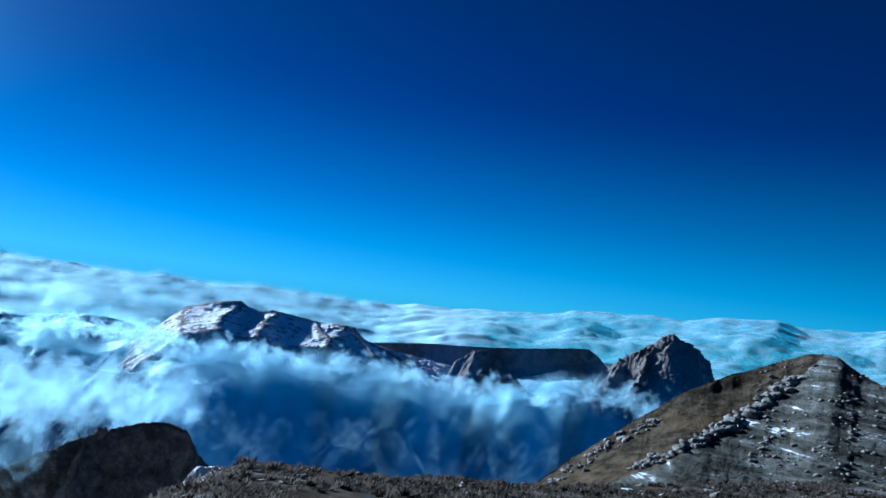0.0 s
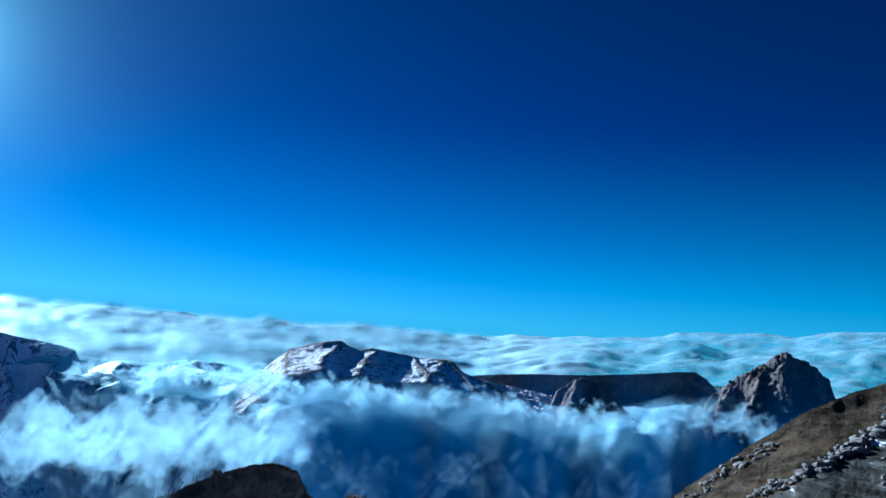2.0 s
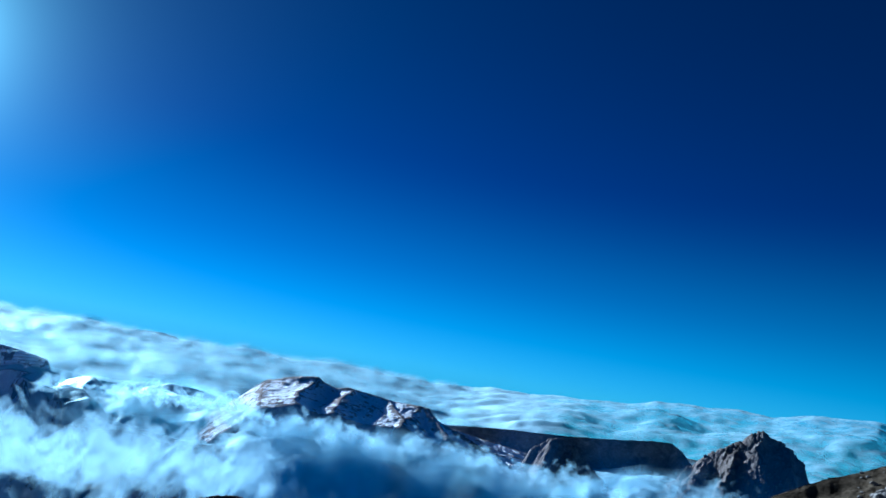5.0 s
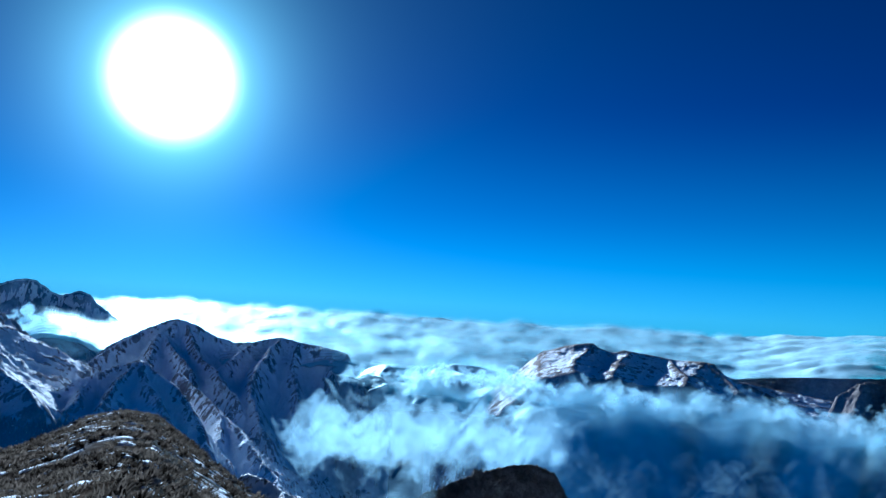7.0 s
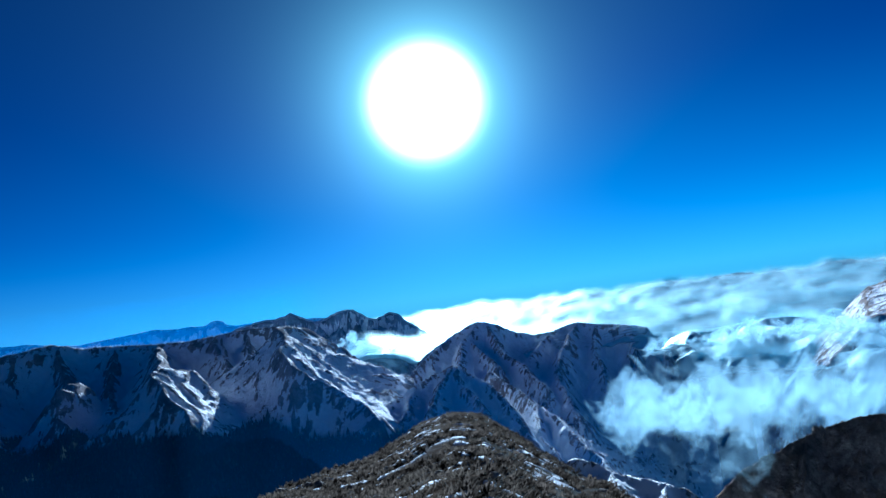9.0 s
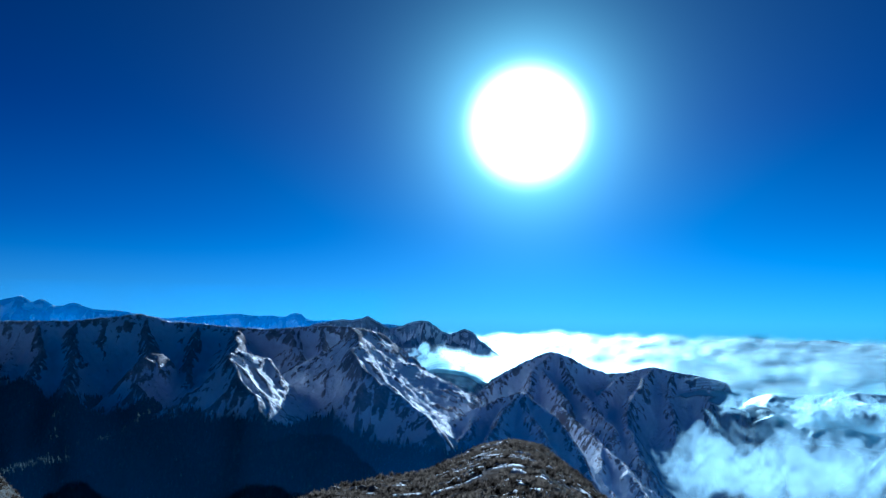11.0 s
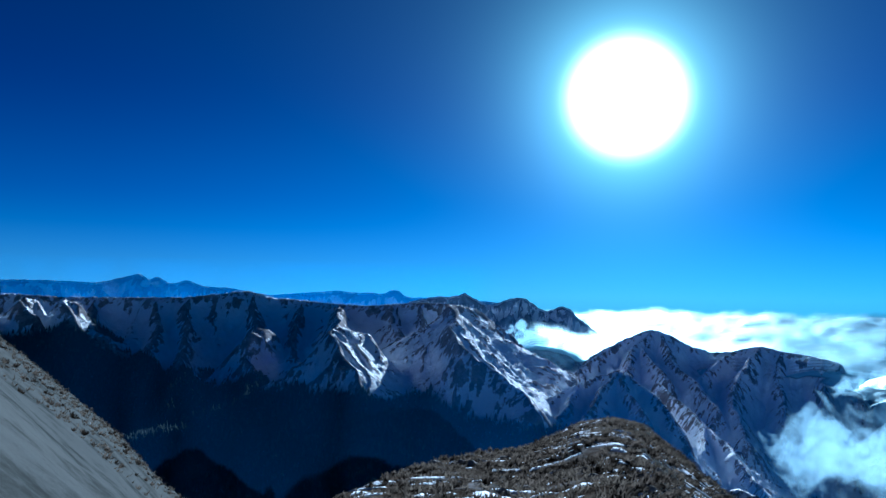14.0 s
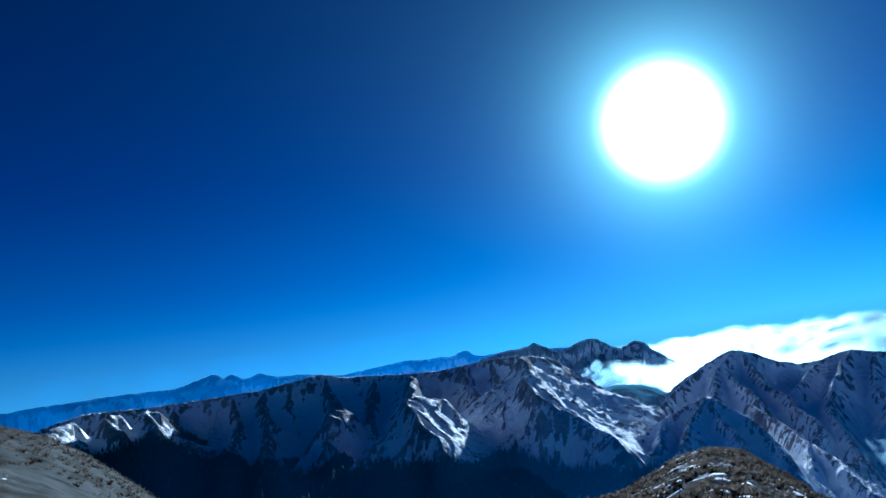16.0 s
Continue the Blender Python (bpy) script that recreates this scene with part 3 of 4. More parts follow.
spur = [([(-13, -13.2, 1350), (-9.6, -10.2, 1400), (-6.8, -7.95, 1470), (-5.0, -7.1, 1500), (-3.3, -6.3, 1530), (-1.9, -5.6, 1550), (-0.7, -5.1, 1560), (0.6, -5.9, 1530), (2.2, -6.9, 1490), (2.9, -7.8, 1460), (3.6, -9.4, 1420), (4.6, -11.4, 1360)], 0.75, 0.95),
        ([(-0.7, -5.2, 1550), (-1.6, -6.8, 1460), (-2.7, -8.4, 1370), (-3.4, -10.4, 1280)], 0.85, 0.85), ([(-0.6, -5.2, 1550), (0.5, -7.1, 1450), (1.1, -8.6, 1370), (1.6, -10.6, 1280)], 0.85, 0.85),
        ([(-3.3, -6.6, 1520), (-4.3, -7.7, 1440), (-5.2, -8.9, 1370), (-6.4, -10.8, 1290)], 0.85, 0.85), ([(-5.2, -7.4, 1490), (-6.6, -8.9, 1410), (-8.0, -10.6, 1320)], 0.85, 0.85),
        ([(2.4, -5.9, 1900), (3.6, -7.2, 1800), (4.7, -8.2, 1700), (7.2, -10.2, 1520), (9.2, -12.6, 1340), (11, -15, 1200)], 0.7, 0.7), ([(5.2, -8.6, 1660), (5.4, -10.5, 1500), (6.2, -12.4, 1380)], 0.8, 0.8)]
ridge_mountain("mountain_spur", "rocky snow-dusted spur in front of a peak", spur, CRAG, (-14, 15), (900, 2050), 44, rib=78, depth=0.48, relief=0.26, streaky=0.24, snow_in=0.04, step=0.06, rows=300, jag=5.0)
bald = [([(22.0, -8.0, 1740), (24.4, -6.2, 1750), (26.2, -4.7, 1770), (27.4, -3.7, 1790), (28.7, -2.9, 1800)], 0.55, 0.9),
        ([(28.7, -2.9, 1800), (30.5, -2.35, 1800), (31.5, -2.15, 1800), (32.2, -2.6, 1800), (32.9, -2.85, 1790),
          (33.9, -2.5, 1790), (35.2, -2.65, 1780), (37.7, -2.95, 1760), (39.6, -2.9, 1740)], 0.21, 0.8),
        ([(39.6, -2.9, 1740), (40.2, -2.95, 1730), (41.1, -3.75, 1700), (42.9, -4.4, 1680), (44.5, -5.1, 1650), (47, -6.6, 1600)], 0.62, 0.9),
        ([(31.5, -2.3, 1790), (31.0, -3.6, 1640), (30.6, -4.7, 1530)], 0.19, 0.19), ([(34.2, -2.6, 1780), (33.7, -3.6, 1650), (33.4, -4.9, 1520)], 0.22, 0.22),
        ([(37.4, -3.0, 1750), (38.0, -3.9, 1640), (38.8, -5.0, 1530)], 0.2, 0.2), ([(39.8, -3.0, 1730), (41.0, -4.0, 1650), (42.0, -5.0, 1580)], 0.6, 0.45)]
ridge_mountain("mountain", "rounded bare mountain with thin snow rising out of cloud", bald, BALD, (20, 48), (1350, 2250), 55, rib=60, relief=0.07, brink=1560, left=28.0, depth=0.12, step=0.07, rows=230, jag=4.0, floor=-420)
mountain("plateau", "flat dark heath plateau between cloud banks", [(38, -4.6, 2300), (42, -3.85, 2300), (46, -3.4, 2300), (50, -3.1, 2300), (54, -2.6, 2300), (57.4, -2.15, 2300), (58.2, -2.6, 2300), (60, -4.5, 2300)],
    HEATH, 500, 700, -380, 66, 160, 0.2, 0.03, cols=240, rows=80, fall=0.7)
hill = [([(46.6, -7.5, 1680), (47.5, -5.4, 1690), (48.2, -4.2, 1700), (49.0, -3.5, 1700), (49.8, -3.3, 1700), (50.7, -3.5, 1700), (51.7, -4.4, 1690), (53, -5.4, 1680), (55, -7.2, 1670)], 0.7, 0.8),
        ([(49.4, -3.4, 1690), (48.9, -4.8, 1640), (48.6, -6.8, 1580)], 0.8, 0.8), ([(50.8, -3.6, 1690), (51.3, -5.2, 1630), (51.6, -7.0, 1580)], 0.8, 0.8)]
ridge_mountain("hill", "dark rounded hill in front of the plateau", hill, ROCK, (45.5, 56), (1480, 1900), 77, rib=38, depth=0.35, step=0.06, rows=130, jag=4.0, floor=-420, snow_in=-0.3)
crag = [([(56.5, -6.27, 1330), (58.3, -3.96, 1340), (59.5, -2.79, 1350), (60.6, -1.82, 1350), (61.6, -1.11, 1350), (62.6, -0.25, 1350), (63.1, -0.13, 1350), (63.5, -0.45, 1350), (64.2, -0.80, 1350), (64.9, -0.99, 1345), (65.6, -1.68, 1340), (66.3, -2.72, 1330),
          (66.8, -4.55, 1310), (68.5, -7.65, 1300)], 0.75, 0.8),
        ([(63.1, -0.23, 1345), (63.0, -1.52, 1310), (63.6, -3.36, 1270), (63.4, -5.55, 1230)], 1.1, 1.1), ([(64.9, -1.04, 1340), (65.1, -2.45, 1300), (65.6, -4.28, 1260)], 1.2, 1.2),
        ([(61.6, -1.26, 1345), (61.6, -2.56, 1305), (61.0, -4.00, 1265), (60.8, -5.81, 1225)], 1.0, 1.0), ([(59.6, -2.88, 1340), (59.2, -4.10, 1300), (58.9, -5.52, 1255)], 0.7, 0.7)]
ridge_mountain("rocky_peak", "dark craggy rock peak standing out of the clouds", crag, ROCK, (55.5, 69), (1120, 1600), 88, rib=34, depth=0.55, step=0.05, rows=200, jag=5.0, brink=1270, floor=-330, snow_in=-0.1)
knoll = [([(13.5, -19.5, 330), (15.5, -17.3, 335), (17.4, -15.5, 340), (19.4, -14.0, 350), (21.9, -12.8, 360), (24, -11.9, 370), (26.5, -11.2, 370), (28.3, -11.05, 370), (29.6, -11.5, 365), (30.5, -12.8, 360), (31.4, -15, 350), (33, -18, 340)], 0.85, 0.7),
         ([(23, -12.6, 362), (22.4, -15.4, 340), (21.8, -19, 318)], 0.95, 0.95)]
ridge_mountain("rocky_knoll", "dark rocky knoll half wrapped in drifting cloud", knoll, ROCK, (12, 35), (240, 520), 99, rib=16, depth=0.28, step=0.09, rows=190, jag=1.6, floor=-180, snow_in=-0.1)
ledge = [([(6.6, -13.4, 300), (7.8, -12.8, 300), (8.6, -13.1, 295), (9.8, -13.9, 290), (11, -14.2, 290), (12.4, -14.5, 288), (14.5, -15.2, 285), (17, -16.6, 280), (19, -19, 275)], 0.28, 0.8), ([(9.8, -14.0, 288), (9.6, -15.2, 265), (9.4, -17.5, 240)], 0.5, 0.5),
         ([(13.6, -15.0, 285), (13.4, -16.6, 262), (13.2, -18.5, 245)], 0.5, 0.5)]
ridge_mountain("snowy_ledge", "snow-covered rocky ledge below the summit's brow", ledge, LEDGE, (5.5, 20), (210, 400), 131, rib=18, depth=0.3, step=0.08, rows=130, jag=1.5, floor=-180)
ledge = [([(29.4, -17.0, 300), (30.2, -14.9, 305), (31.0, -13.9, 305), (32.2, -13.75, 305), (33.4, -14.0, 300), (35, -14.8, 295), (38, -17, 290)], 0.12, 0.8)]
ridge_mountain("snowy_ledge", "snow-covered rocky ledge beside a dark knoll", ledge, LEDGE, (28.5, 39), (220, 400), 133, rib=16, depth=0.25, step=0.09, rows=110, jag=1.2, floor=-180)
mountain("grassy_hill", "brown grassy hill with bands of pale rocks and frost", [(51, -15.0, 120), (54.8, -12.2, 128), (56.8, -10.4, 134), (59, -8.5, 140), (60.9, -6.8, 146), (62.5, -5.6, 150), (64.2, -4.2, 154), (67.2, -2.5, 160), (70, -1.2, 165),
    (72, -0.3, 168), (73.6, -0.1, 168), (75.2, -1.0, 165), (77, -1.8, 160), (82, -4, 150), (90, -8, 140)], HILL, 100, 90, -32, 111, 34, 0.035, 0.14, cols=420, rows=150, group="hills", category="hill")


# ---- sea of clouds ----
RIM_CLOUD = ([-14, -3, 17, 32, 42, 49, 55, 63, 69, 76, 110], [-1.35, -1.05, -1.0, -1.0, -0.75, -0.3, 0.4, 1.2, 1.6, 2.0, 2.2])
TOP_R = [250, 400, 560, 700, 900, 1100, 1300, 1500, 2000, 2600, 3300, 4200, 4950]
TOP_LEFT = [-24, -18, -14.4, -12.8, -10.7, -8.9, -7.6, -6.6, -5.1, -3.9, -2.8, -1.7, -1.0]      # bank by the snowy peak
TOP_RIGHT = [-40, -38, -34, -30, -23.5, -15.3, -8.4, -6.5, -5.0, -3.9, -2.8, -1.7, -1.0]       # bank with a steep shaded front
EDGE_R, EDGE_AZ = [250, 480, 560, 700, 950, 1050, 1200, 1400, 2000, 2250, 2480, 3200, 3600, 4950], [20, 17.5, 15.0, 11.9, 9.4, 7.8, 10.0, 12.6, 13.4, 11, -10.5, -11.0, -11.0, -13]


def cloud_top(A, Rr):
    """Height of the cloud sea and how closed it is, for arrays of azimuth and distance."""
    x, y = Rr * np.sin(np.radians(A)), Rr * np.cos(np.radians(A))
    side = smooth(22, 33, A)
    el = np.interp(Rr, TOP_R, TOP_LEFT) * (1 - side) + np.interp(Rr, TOP_R, TOP_RIGHT) * side 
    bank, rim = smooth(38, 52, A), np.interp(A, *RIM_CLOUD)
    rim = rim + bank * (0.35 * fbm(A / 5, 0 * A, 6.1, 3) - 0.1)
    el = el + (1 - bank) * (rim + 1.0) * smooth(1900, 4950, Rr) + bank * (rim - el) * smooth(1900, 4700, Rr + 380 * fbm(x / 520, y / 520, 8.1, 4))
    base = EYE + Rr * np.tan(np.radians(el))
    base = base + (60 * smooth(45, 50, A) + 35 * smooth(54, 58, A)) * (1 - smooth(66, 71, A)) * np.exp(-((Rr - 1240) / 170) ** 2) + 60 * np.exp(-((A + 6.0) / 2.6) ** 2 - ((Rr - 2750) / 400) ** 2) + 62 * smooth(24, 31, A) * (1 - smooth(42, 48, A)) * np.exp(-((Rr - 1320) / 160) ** 2)
    size = np.clip(Rr / 1300, 0.7, 1.2) * (1 - 0.15 * smooth(1900, 3200, Rr)) * (1 - 0.65 * smooth(36, 52, A) * smooth(1900, 2600, Rr))
    wx, wy = 40 * fbm(x / 150, y / 150, 4.4, 3), 40 * fbm(x / 150, y / 150, 9.4, 3)
    lump = lambda s, k: 2.6 * np.abs(perlin((x + wx) / s, (y + wy) / s, k)) - 0.75
    puff = (1 - 0.3 * smooth(2000, 2900, Rr)) * 0.85 * lump(330, 2.2) + (1 - 0.45 * smooth(1700, 2600, Rr)) * (0.50 * lump(140, 5.1) + 0.16 * lump(66, 8.8)) + 0.6 * fbm(x / 700, y / 700, 1.5, 4)
    calm = smooth(28, 37, A) * (1 - smooth(1050, 1260, Rr))
    top = base + 27 * size * puff * (1 - 0.6 * calm)
    inside = radians(1) * (A - np.interp(Rr, EDGE_R, EDGE_AZ)) * Rr + 55 * fbm(x / 160, y / 160, 3.3, 4)
    near = np.interp(A, [10, 14.6, 18, 22, 26, 31, 36, 60, 110], [540, 540, 560, 640, 560, 420, 400, 380, 380])
    front = Rr - near + 60 * fbm(x / 130, y / 130, 7.7, 4)
    return x, y, top, puff, size, smooth(-30, 170, inside) * smooth(-60, 190, front)


def cloud_layers(grids):
    co, dens, peak, far, faces, count = [], [], [], [], [], 0
    for az, r, shells in grids:
        A, Rr = np.meshgrid(az, r, indexing="ij")
        x, y, top, puff, size, cover = cloud_top(A, Rr)
        n, m = A.shape
        i = np.arange(n * m).reshape(n, m)
        quads = np.stack([i[:-1, :-1], i[1:, :-1], i[1:, 1:], i[:-1, 1:]], -1)
        for lift, thick, opaque in shells:
            zz = top + lift * size * (0.35 + 0.65 * cover) - 30 * (1 - cover)
            dd = thick + 0.2 * puff - 2.8 * (1 - cover)
            reach = 1230 + 90 * smooth(50, 55, A)
            if opaque < 1:
                dd = dd - 1.6 * smooth(28, 36, A) * (1 - smooth(reach - 250, reach, Rr))
            dd = dd - 1.35 * smooth(38, 52, A) * smooth(2250, 2700, Rr)
            if opaque < 1 and r[-1] < 2300:
                dd = dd - 3 * smooth(1750, 2250, Rr)
            dd = dd - 3.5 * (1 - smooth(1350, 1700, Rr)) * (1 - smooth(22, 30, A))
            keep = (dd[:-1, :-1] > -1.0) | (dd[1:, 1:] > -1.0)
            co.append(np.stack([x, y, zz], -1).reshape(-1, 3))
            dens.append(dd.ravel())
            peak.append(np.full(dd.size, opaque))
            # gloss share: grows with distance, turned down on the side away from the sun
            far.append(((0.25 + 0.75 * smooth(1300, 2400, Rr)) * (1 - 0.45 * smooth(35, 65, A))).ravel())
            faces.append(quads[keep] + count)
            count += n * m
    co, dens, peak, far, faces = (np.concatenate(v) for v in (co, dens, peak, far, faces))
    used, idx = np.unique(faces, return_inverse=True)
    me = bpy.data.meshes.new("cloud_sea")
    fill(me, co[used], idx.reshape(-1, 4), {"cover": dens[used], "opaque": peak[used], "far": far[used]})
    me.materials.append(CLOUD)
    return tagged(new("cloud_sea", me), "billowing white sea of clouds filling the valleys", "clouds", kind="stuff")


def cloud_sea():
    deck_r = np.concatenate([np.geomspace(320, 1000, 80)[:-1], np.geomspace(1000, 2200, 110)[:-1], np.geomspace(2200, 4960, 90)])
    veil_r = np.concatenate([np.geomspace(320, 1000, 56)[:-1], np.geomspace(1000, 2250, 84)])
    veils = [(-13 + 4 * k, 1.0 - 0.1 * k, 0.24 - 0.012 * k) for k in range(9)]
    far_r = np.geomspace(2250, 4900, 70)
    far_veils = [(-12 + 7 * k, 0.9 - 0.16 * k, 0.30 - 0.02 * k) for k in range(6)]
    return cloud_layers([(np.arange(-14, 112, 0.22), deck_r, [(-17, 1.9, 1.0)]), (np.arange(4, 84, 0.3), veil_r, veils), (np.arange(-13, 86, 0.4), far_r, far_veils)])


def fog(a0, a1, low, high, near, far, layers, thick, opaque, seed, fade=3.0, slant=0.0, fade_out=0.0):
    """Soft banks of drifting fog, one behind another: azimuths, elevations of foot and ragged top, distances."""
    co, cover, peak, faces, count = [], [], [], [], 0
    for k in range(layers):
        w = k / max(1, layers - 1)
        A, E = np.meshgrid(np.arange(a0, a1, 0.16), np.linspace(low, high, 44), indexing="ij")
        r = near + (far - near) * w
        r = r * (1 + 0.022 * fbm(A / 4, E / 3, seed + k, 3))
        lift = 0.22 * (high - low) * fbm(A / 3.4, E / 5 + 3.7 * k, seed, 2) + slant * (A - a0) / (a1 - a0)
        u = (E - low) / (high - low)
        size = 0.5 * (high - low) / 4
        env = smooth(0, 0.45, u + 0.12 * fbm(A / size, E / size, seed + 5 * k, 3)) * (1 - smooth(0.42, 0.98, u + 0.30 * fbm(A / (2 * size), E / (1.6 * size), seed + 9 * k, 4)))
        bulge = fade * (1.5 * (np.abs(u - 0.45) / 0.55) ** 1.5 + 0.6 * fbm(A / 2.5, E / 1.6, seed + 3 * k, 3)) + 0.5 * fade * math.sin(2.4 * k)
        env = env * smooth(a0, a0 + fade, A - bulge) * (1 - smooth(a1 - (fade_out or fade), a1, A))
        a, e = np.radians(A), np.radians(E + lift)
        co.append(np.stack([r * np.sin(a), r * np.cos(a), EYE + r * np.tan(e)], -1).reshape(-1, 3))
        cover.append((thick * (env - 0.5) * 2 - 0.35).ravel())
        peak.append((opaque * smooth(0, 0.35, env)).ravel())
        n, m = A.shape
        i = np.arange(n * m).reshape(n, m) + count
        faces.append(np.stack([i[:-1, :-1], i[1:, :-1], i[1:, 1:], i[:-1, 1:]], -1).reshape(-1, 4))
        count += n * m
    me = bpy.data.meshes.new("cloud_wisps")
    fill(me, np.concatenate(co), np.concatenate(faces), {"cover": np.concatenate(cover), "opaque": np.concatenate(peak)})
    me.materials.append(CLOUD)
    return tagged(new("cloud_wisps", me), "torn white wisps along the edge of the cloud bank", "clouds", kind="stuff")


cloud_sea()
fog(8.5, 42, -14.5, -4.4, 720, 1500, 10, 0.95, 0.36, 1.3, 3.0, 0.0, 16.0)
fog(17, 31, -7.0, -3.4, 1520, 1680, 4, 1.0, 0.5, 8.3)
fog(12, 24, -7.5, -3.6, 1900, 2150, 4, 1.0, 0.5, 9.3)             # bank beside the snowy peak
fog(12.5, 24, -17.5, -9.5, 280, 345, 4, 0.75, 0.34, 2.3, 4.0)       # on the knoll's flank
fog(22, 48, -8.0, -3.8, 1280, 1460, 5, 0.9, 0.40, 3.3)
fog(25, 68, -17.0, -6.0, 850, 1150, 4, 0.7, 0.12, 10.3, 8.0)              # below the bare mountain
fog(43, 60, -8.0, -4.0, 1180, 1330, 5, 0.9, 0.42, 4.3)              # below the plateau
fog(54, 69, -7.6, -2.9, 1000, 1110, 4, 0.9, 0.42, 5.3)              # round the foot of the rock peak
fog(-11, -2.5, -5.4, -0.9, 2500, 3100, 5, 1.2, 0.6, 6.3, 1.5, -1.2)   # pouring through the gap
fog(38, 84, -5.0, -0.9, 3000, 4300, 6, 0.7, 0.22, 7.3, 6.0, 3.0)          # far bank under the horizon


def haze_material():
    m = Nodes("haze_tint")
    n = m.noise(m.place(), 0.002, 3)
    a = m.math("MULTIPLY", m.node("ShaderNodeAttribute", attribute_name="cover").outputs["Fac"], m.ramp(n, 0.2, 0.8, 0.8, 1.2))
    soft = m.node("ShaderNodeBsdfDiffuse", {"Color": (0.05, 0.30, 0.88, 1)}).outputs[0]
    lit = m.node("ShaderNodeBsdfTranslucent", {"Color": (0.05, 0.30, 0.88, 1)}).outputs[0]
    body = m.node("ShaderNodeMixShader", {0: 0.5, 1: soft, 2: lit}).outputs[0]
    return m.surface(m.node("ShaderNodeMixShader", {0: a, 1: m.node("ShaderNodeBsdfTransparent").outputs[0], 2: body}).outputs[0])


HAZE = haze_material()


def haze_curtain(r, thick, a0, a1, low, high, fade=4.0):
    """An added blue-tinted sheet that stands in for aerial haze; it thins upwards."""
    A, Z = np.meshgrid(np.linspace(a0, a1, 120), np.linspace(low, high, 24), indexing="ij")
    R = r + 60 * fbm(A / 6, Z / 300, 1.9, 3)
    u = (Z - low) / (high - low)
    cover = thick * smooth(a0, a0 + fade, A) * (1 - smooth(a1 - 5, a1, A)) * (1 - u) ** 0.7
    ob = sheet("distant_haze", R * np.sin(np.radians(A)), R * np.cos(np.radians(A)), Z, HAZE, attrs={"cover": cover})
    return tagged(ob, "thin blue-tinted sheets standing in for haze before mountains and valley", "haze", kind="stuff")


# sheets added to lay blue haze over far range, slopes and valley
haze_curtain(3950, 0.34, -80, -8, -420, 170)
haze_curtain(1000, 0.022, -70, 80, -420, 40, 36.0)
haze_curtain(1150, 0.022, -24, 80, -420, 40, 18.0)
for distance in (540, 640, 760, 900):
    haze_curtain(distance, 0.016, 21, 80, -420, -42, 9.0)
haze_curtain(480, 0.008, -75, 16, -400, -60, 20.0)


# ---- tufts, stones and snow on the summit ----
def simple(name, dark, light, rough=0.9, scale=2.0):
    m = Nodes(name)
    p = m.place()
    n = m.noise(p, scale, 6, 0.65)
    col = m.mix(m.ramp(n, 0.35, 0.65), dark, light)
    rnd = m.node("ShaderNodeObjectInfo").outputs["Random"]
    col = m.mix(m.math("MULTIPLY", rnd, 0.4), col, dark)
    return m.surface(m.principled(col, rough, m.bump(m.noise(p, scale * 6, 5, 0.7), 0.6, 0.05)))


def straw():
    m = Nodes("dry_grass")
    n = m.noise(m.place(), 0.9, 5, 0.6)
    col = m.mix(m.ramp(n, 0.35, 0.65), (0.045, 0.037, 0.028), (0.112, 0.094, 0.073))
    front = m.node("ShaderNodeBsdfDiffuse", {"Color": col}).outputs[0]
    glow = m.node("ShaderNodeBsdfTranslucent", {"Color": col}).outputs[0]
    return m.surface(m.node("ShaderNodeMixShader", {0: 0.5, 1: front, 2: glow}).outputs[0])


def heather_material():
    m = Nodes("heather")
    tone = m.node("ShaderNodeAttribute", attribute_name="tone").outputs["Fac"]
    n = m.noise(m.place(), 2.5, 4, 0.6)
    col = m.mix(m.ramp(m.math("ADD", m.math("MULTIPLY", tone, 0.7), m.math("MULTIPLY", n, 0.3)), 0.2, 0.8), (0.022, 0.018, 0.014), (0.125, 0.102, 0.080))
    front = m.node("ShaderNodeBsdfDiffuse", {"Color": col}).outputs[0]
    glow = m.node("ShaderNodeBsdfTranslucent", {"Color": col}).outputs[0]
    return m.surface(m.node("ShaderNodeMixShader", {0: 0.35, 1: front, 2: glow}).outputs[0])


STRAW = straw()
HEATHER = heather_material()
STONE = simple("lichen_stone", (0.10, 0.092, 0.082), (0.30, 0.28, 0.25), 0.85, 1.5)
SNOW = simple("old_snow", (0.74, 0.78, 0.82), (0.86, 0.88, 0.90), 0.6, 3.0)
rng = np.random.RandomState(5)


def scatter(count, a0, a1, r0, r1, beyond=1.02):
    """Azimuth and distance of points spread over a sector of the summit, up to its brow."""
    az = rng.uniform(a0, a1, count)
    r = np.sqrt(rng.uniform(r0 * r0, r1 * r1, count))
    ok = r < beyond * np.interp(az, RIM_AZ, RIM_R)
    return az[ok], r[ok]


def on_ground(az, r):
    return np.stack([r * np.sin(np.radians(az)), r * np.cos(np.radians(az)), ground_height(az, r)], -1)


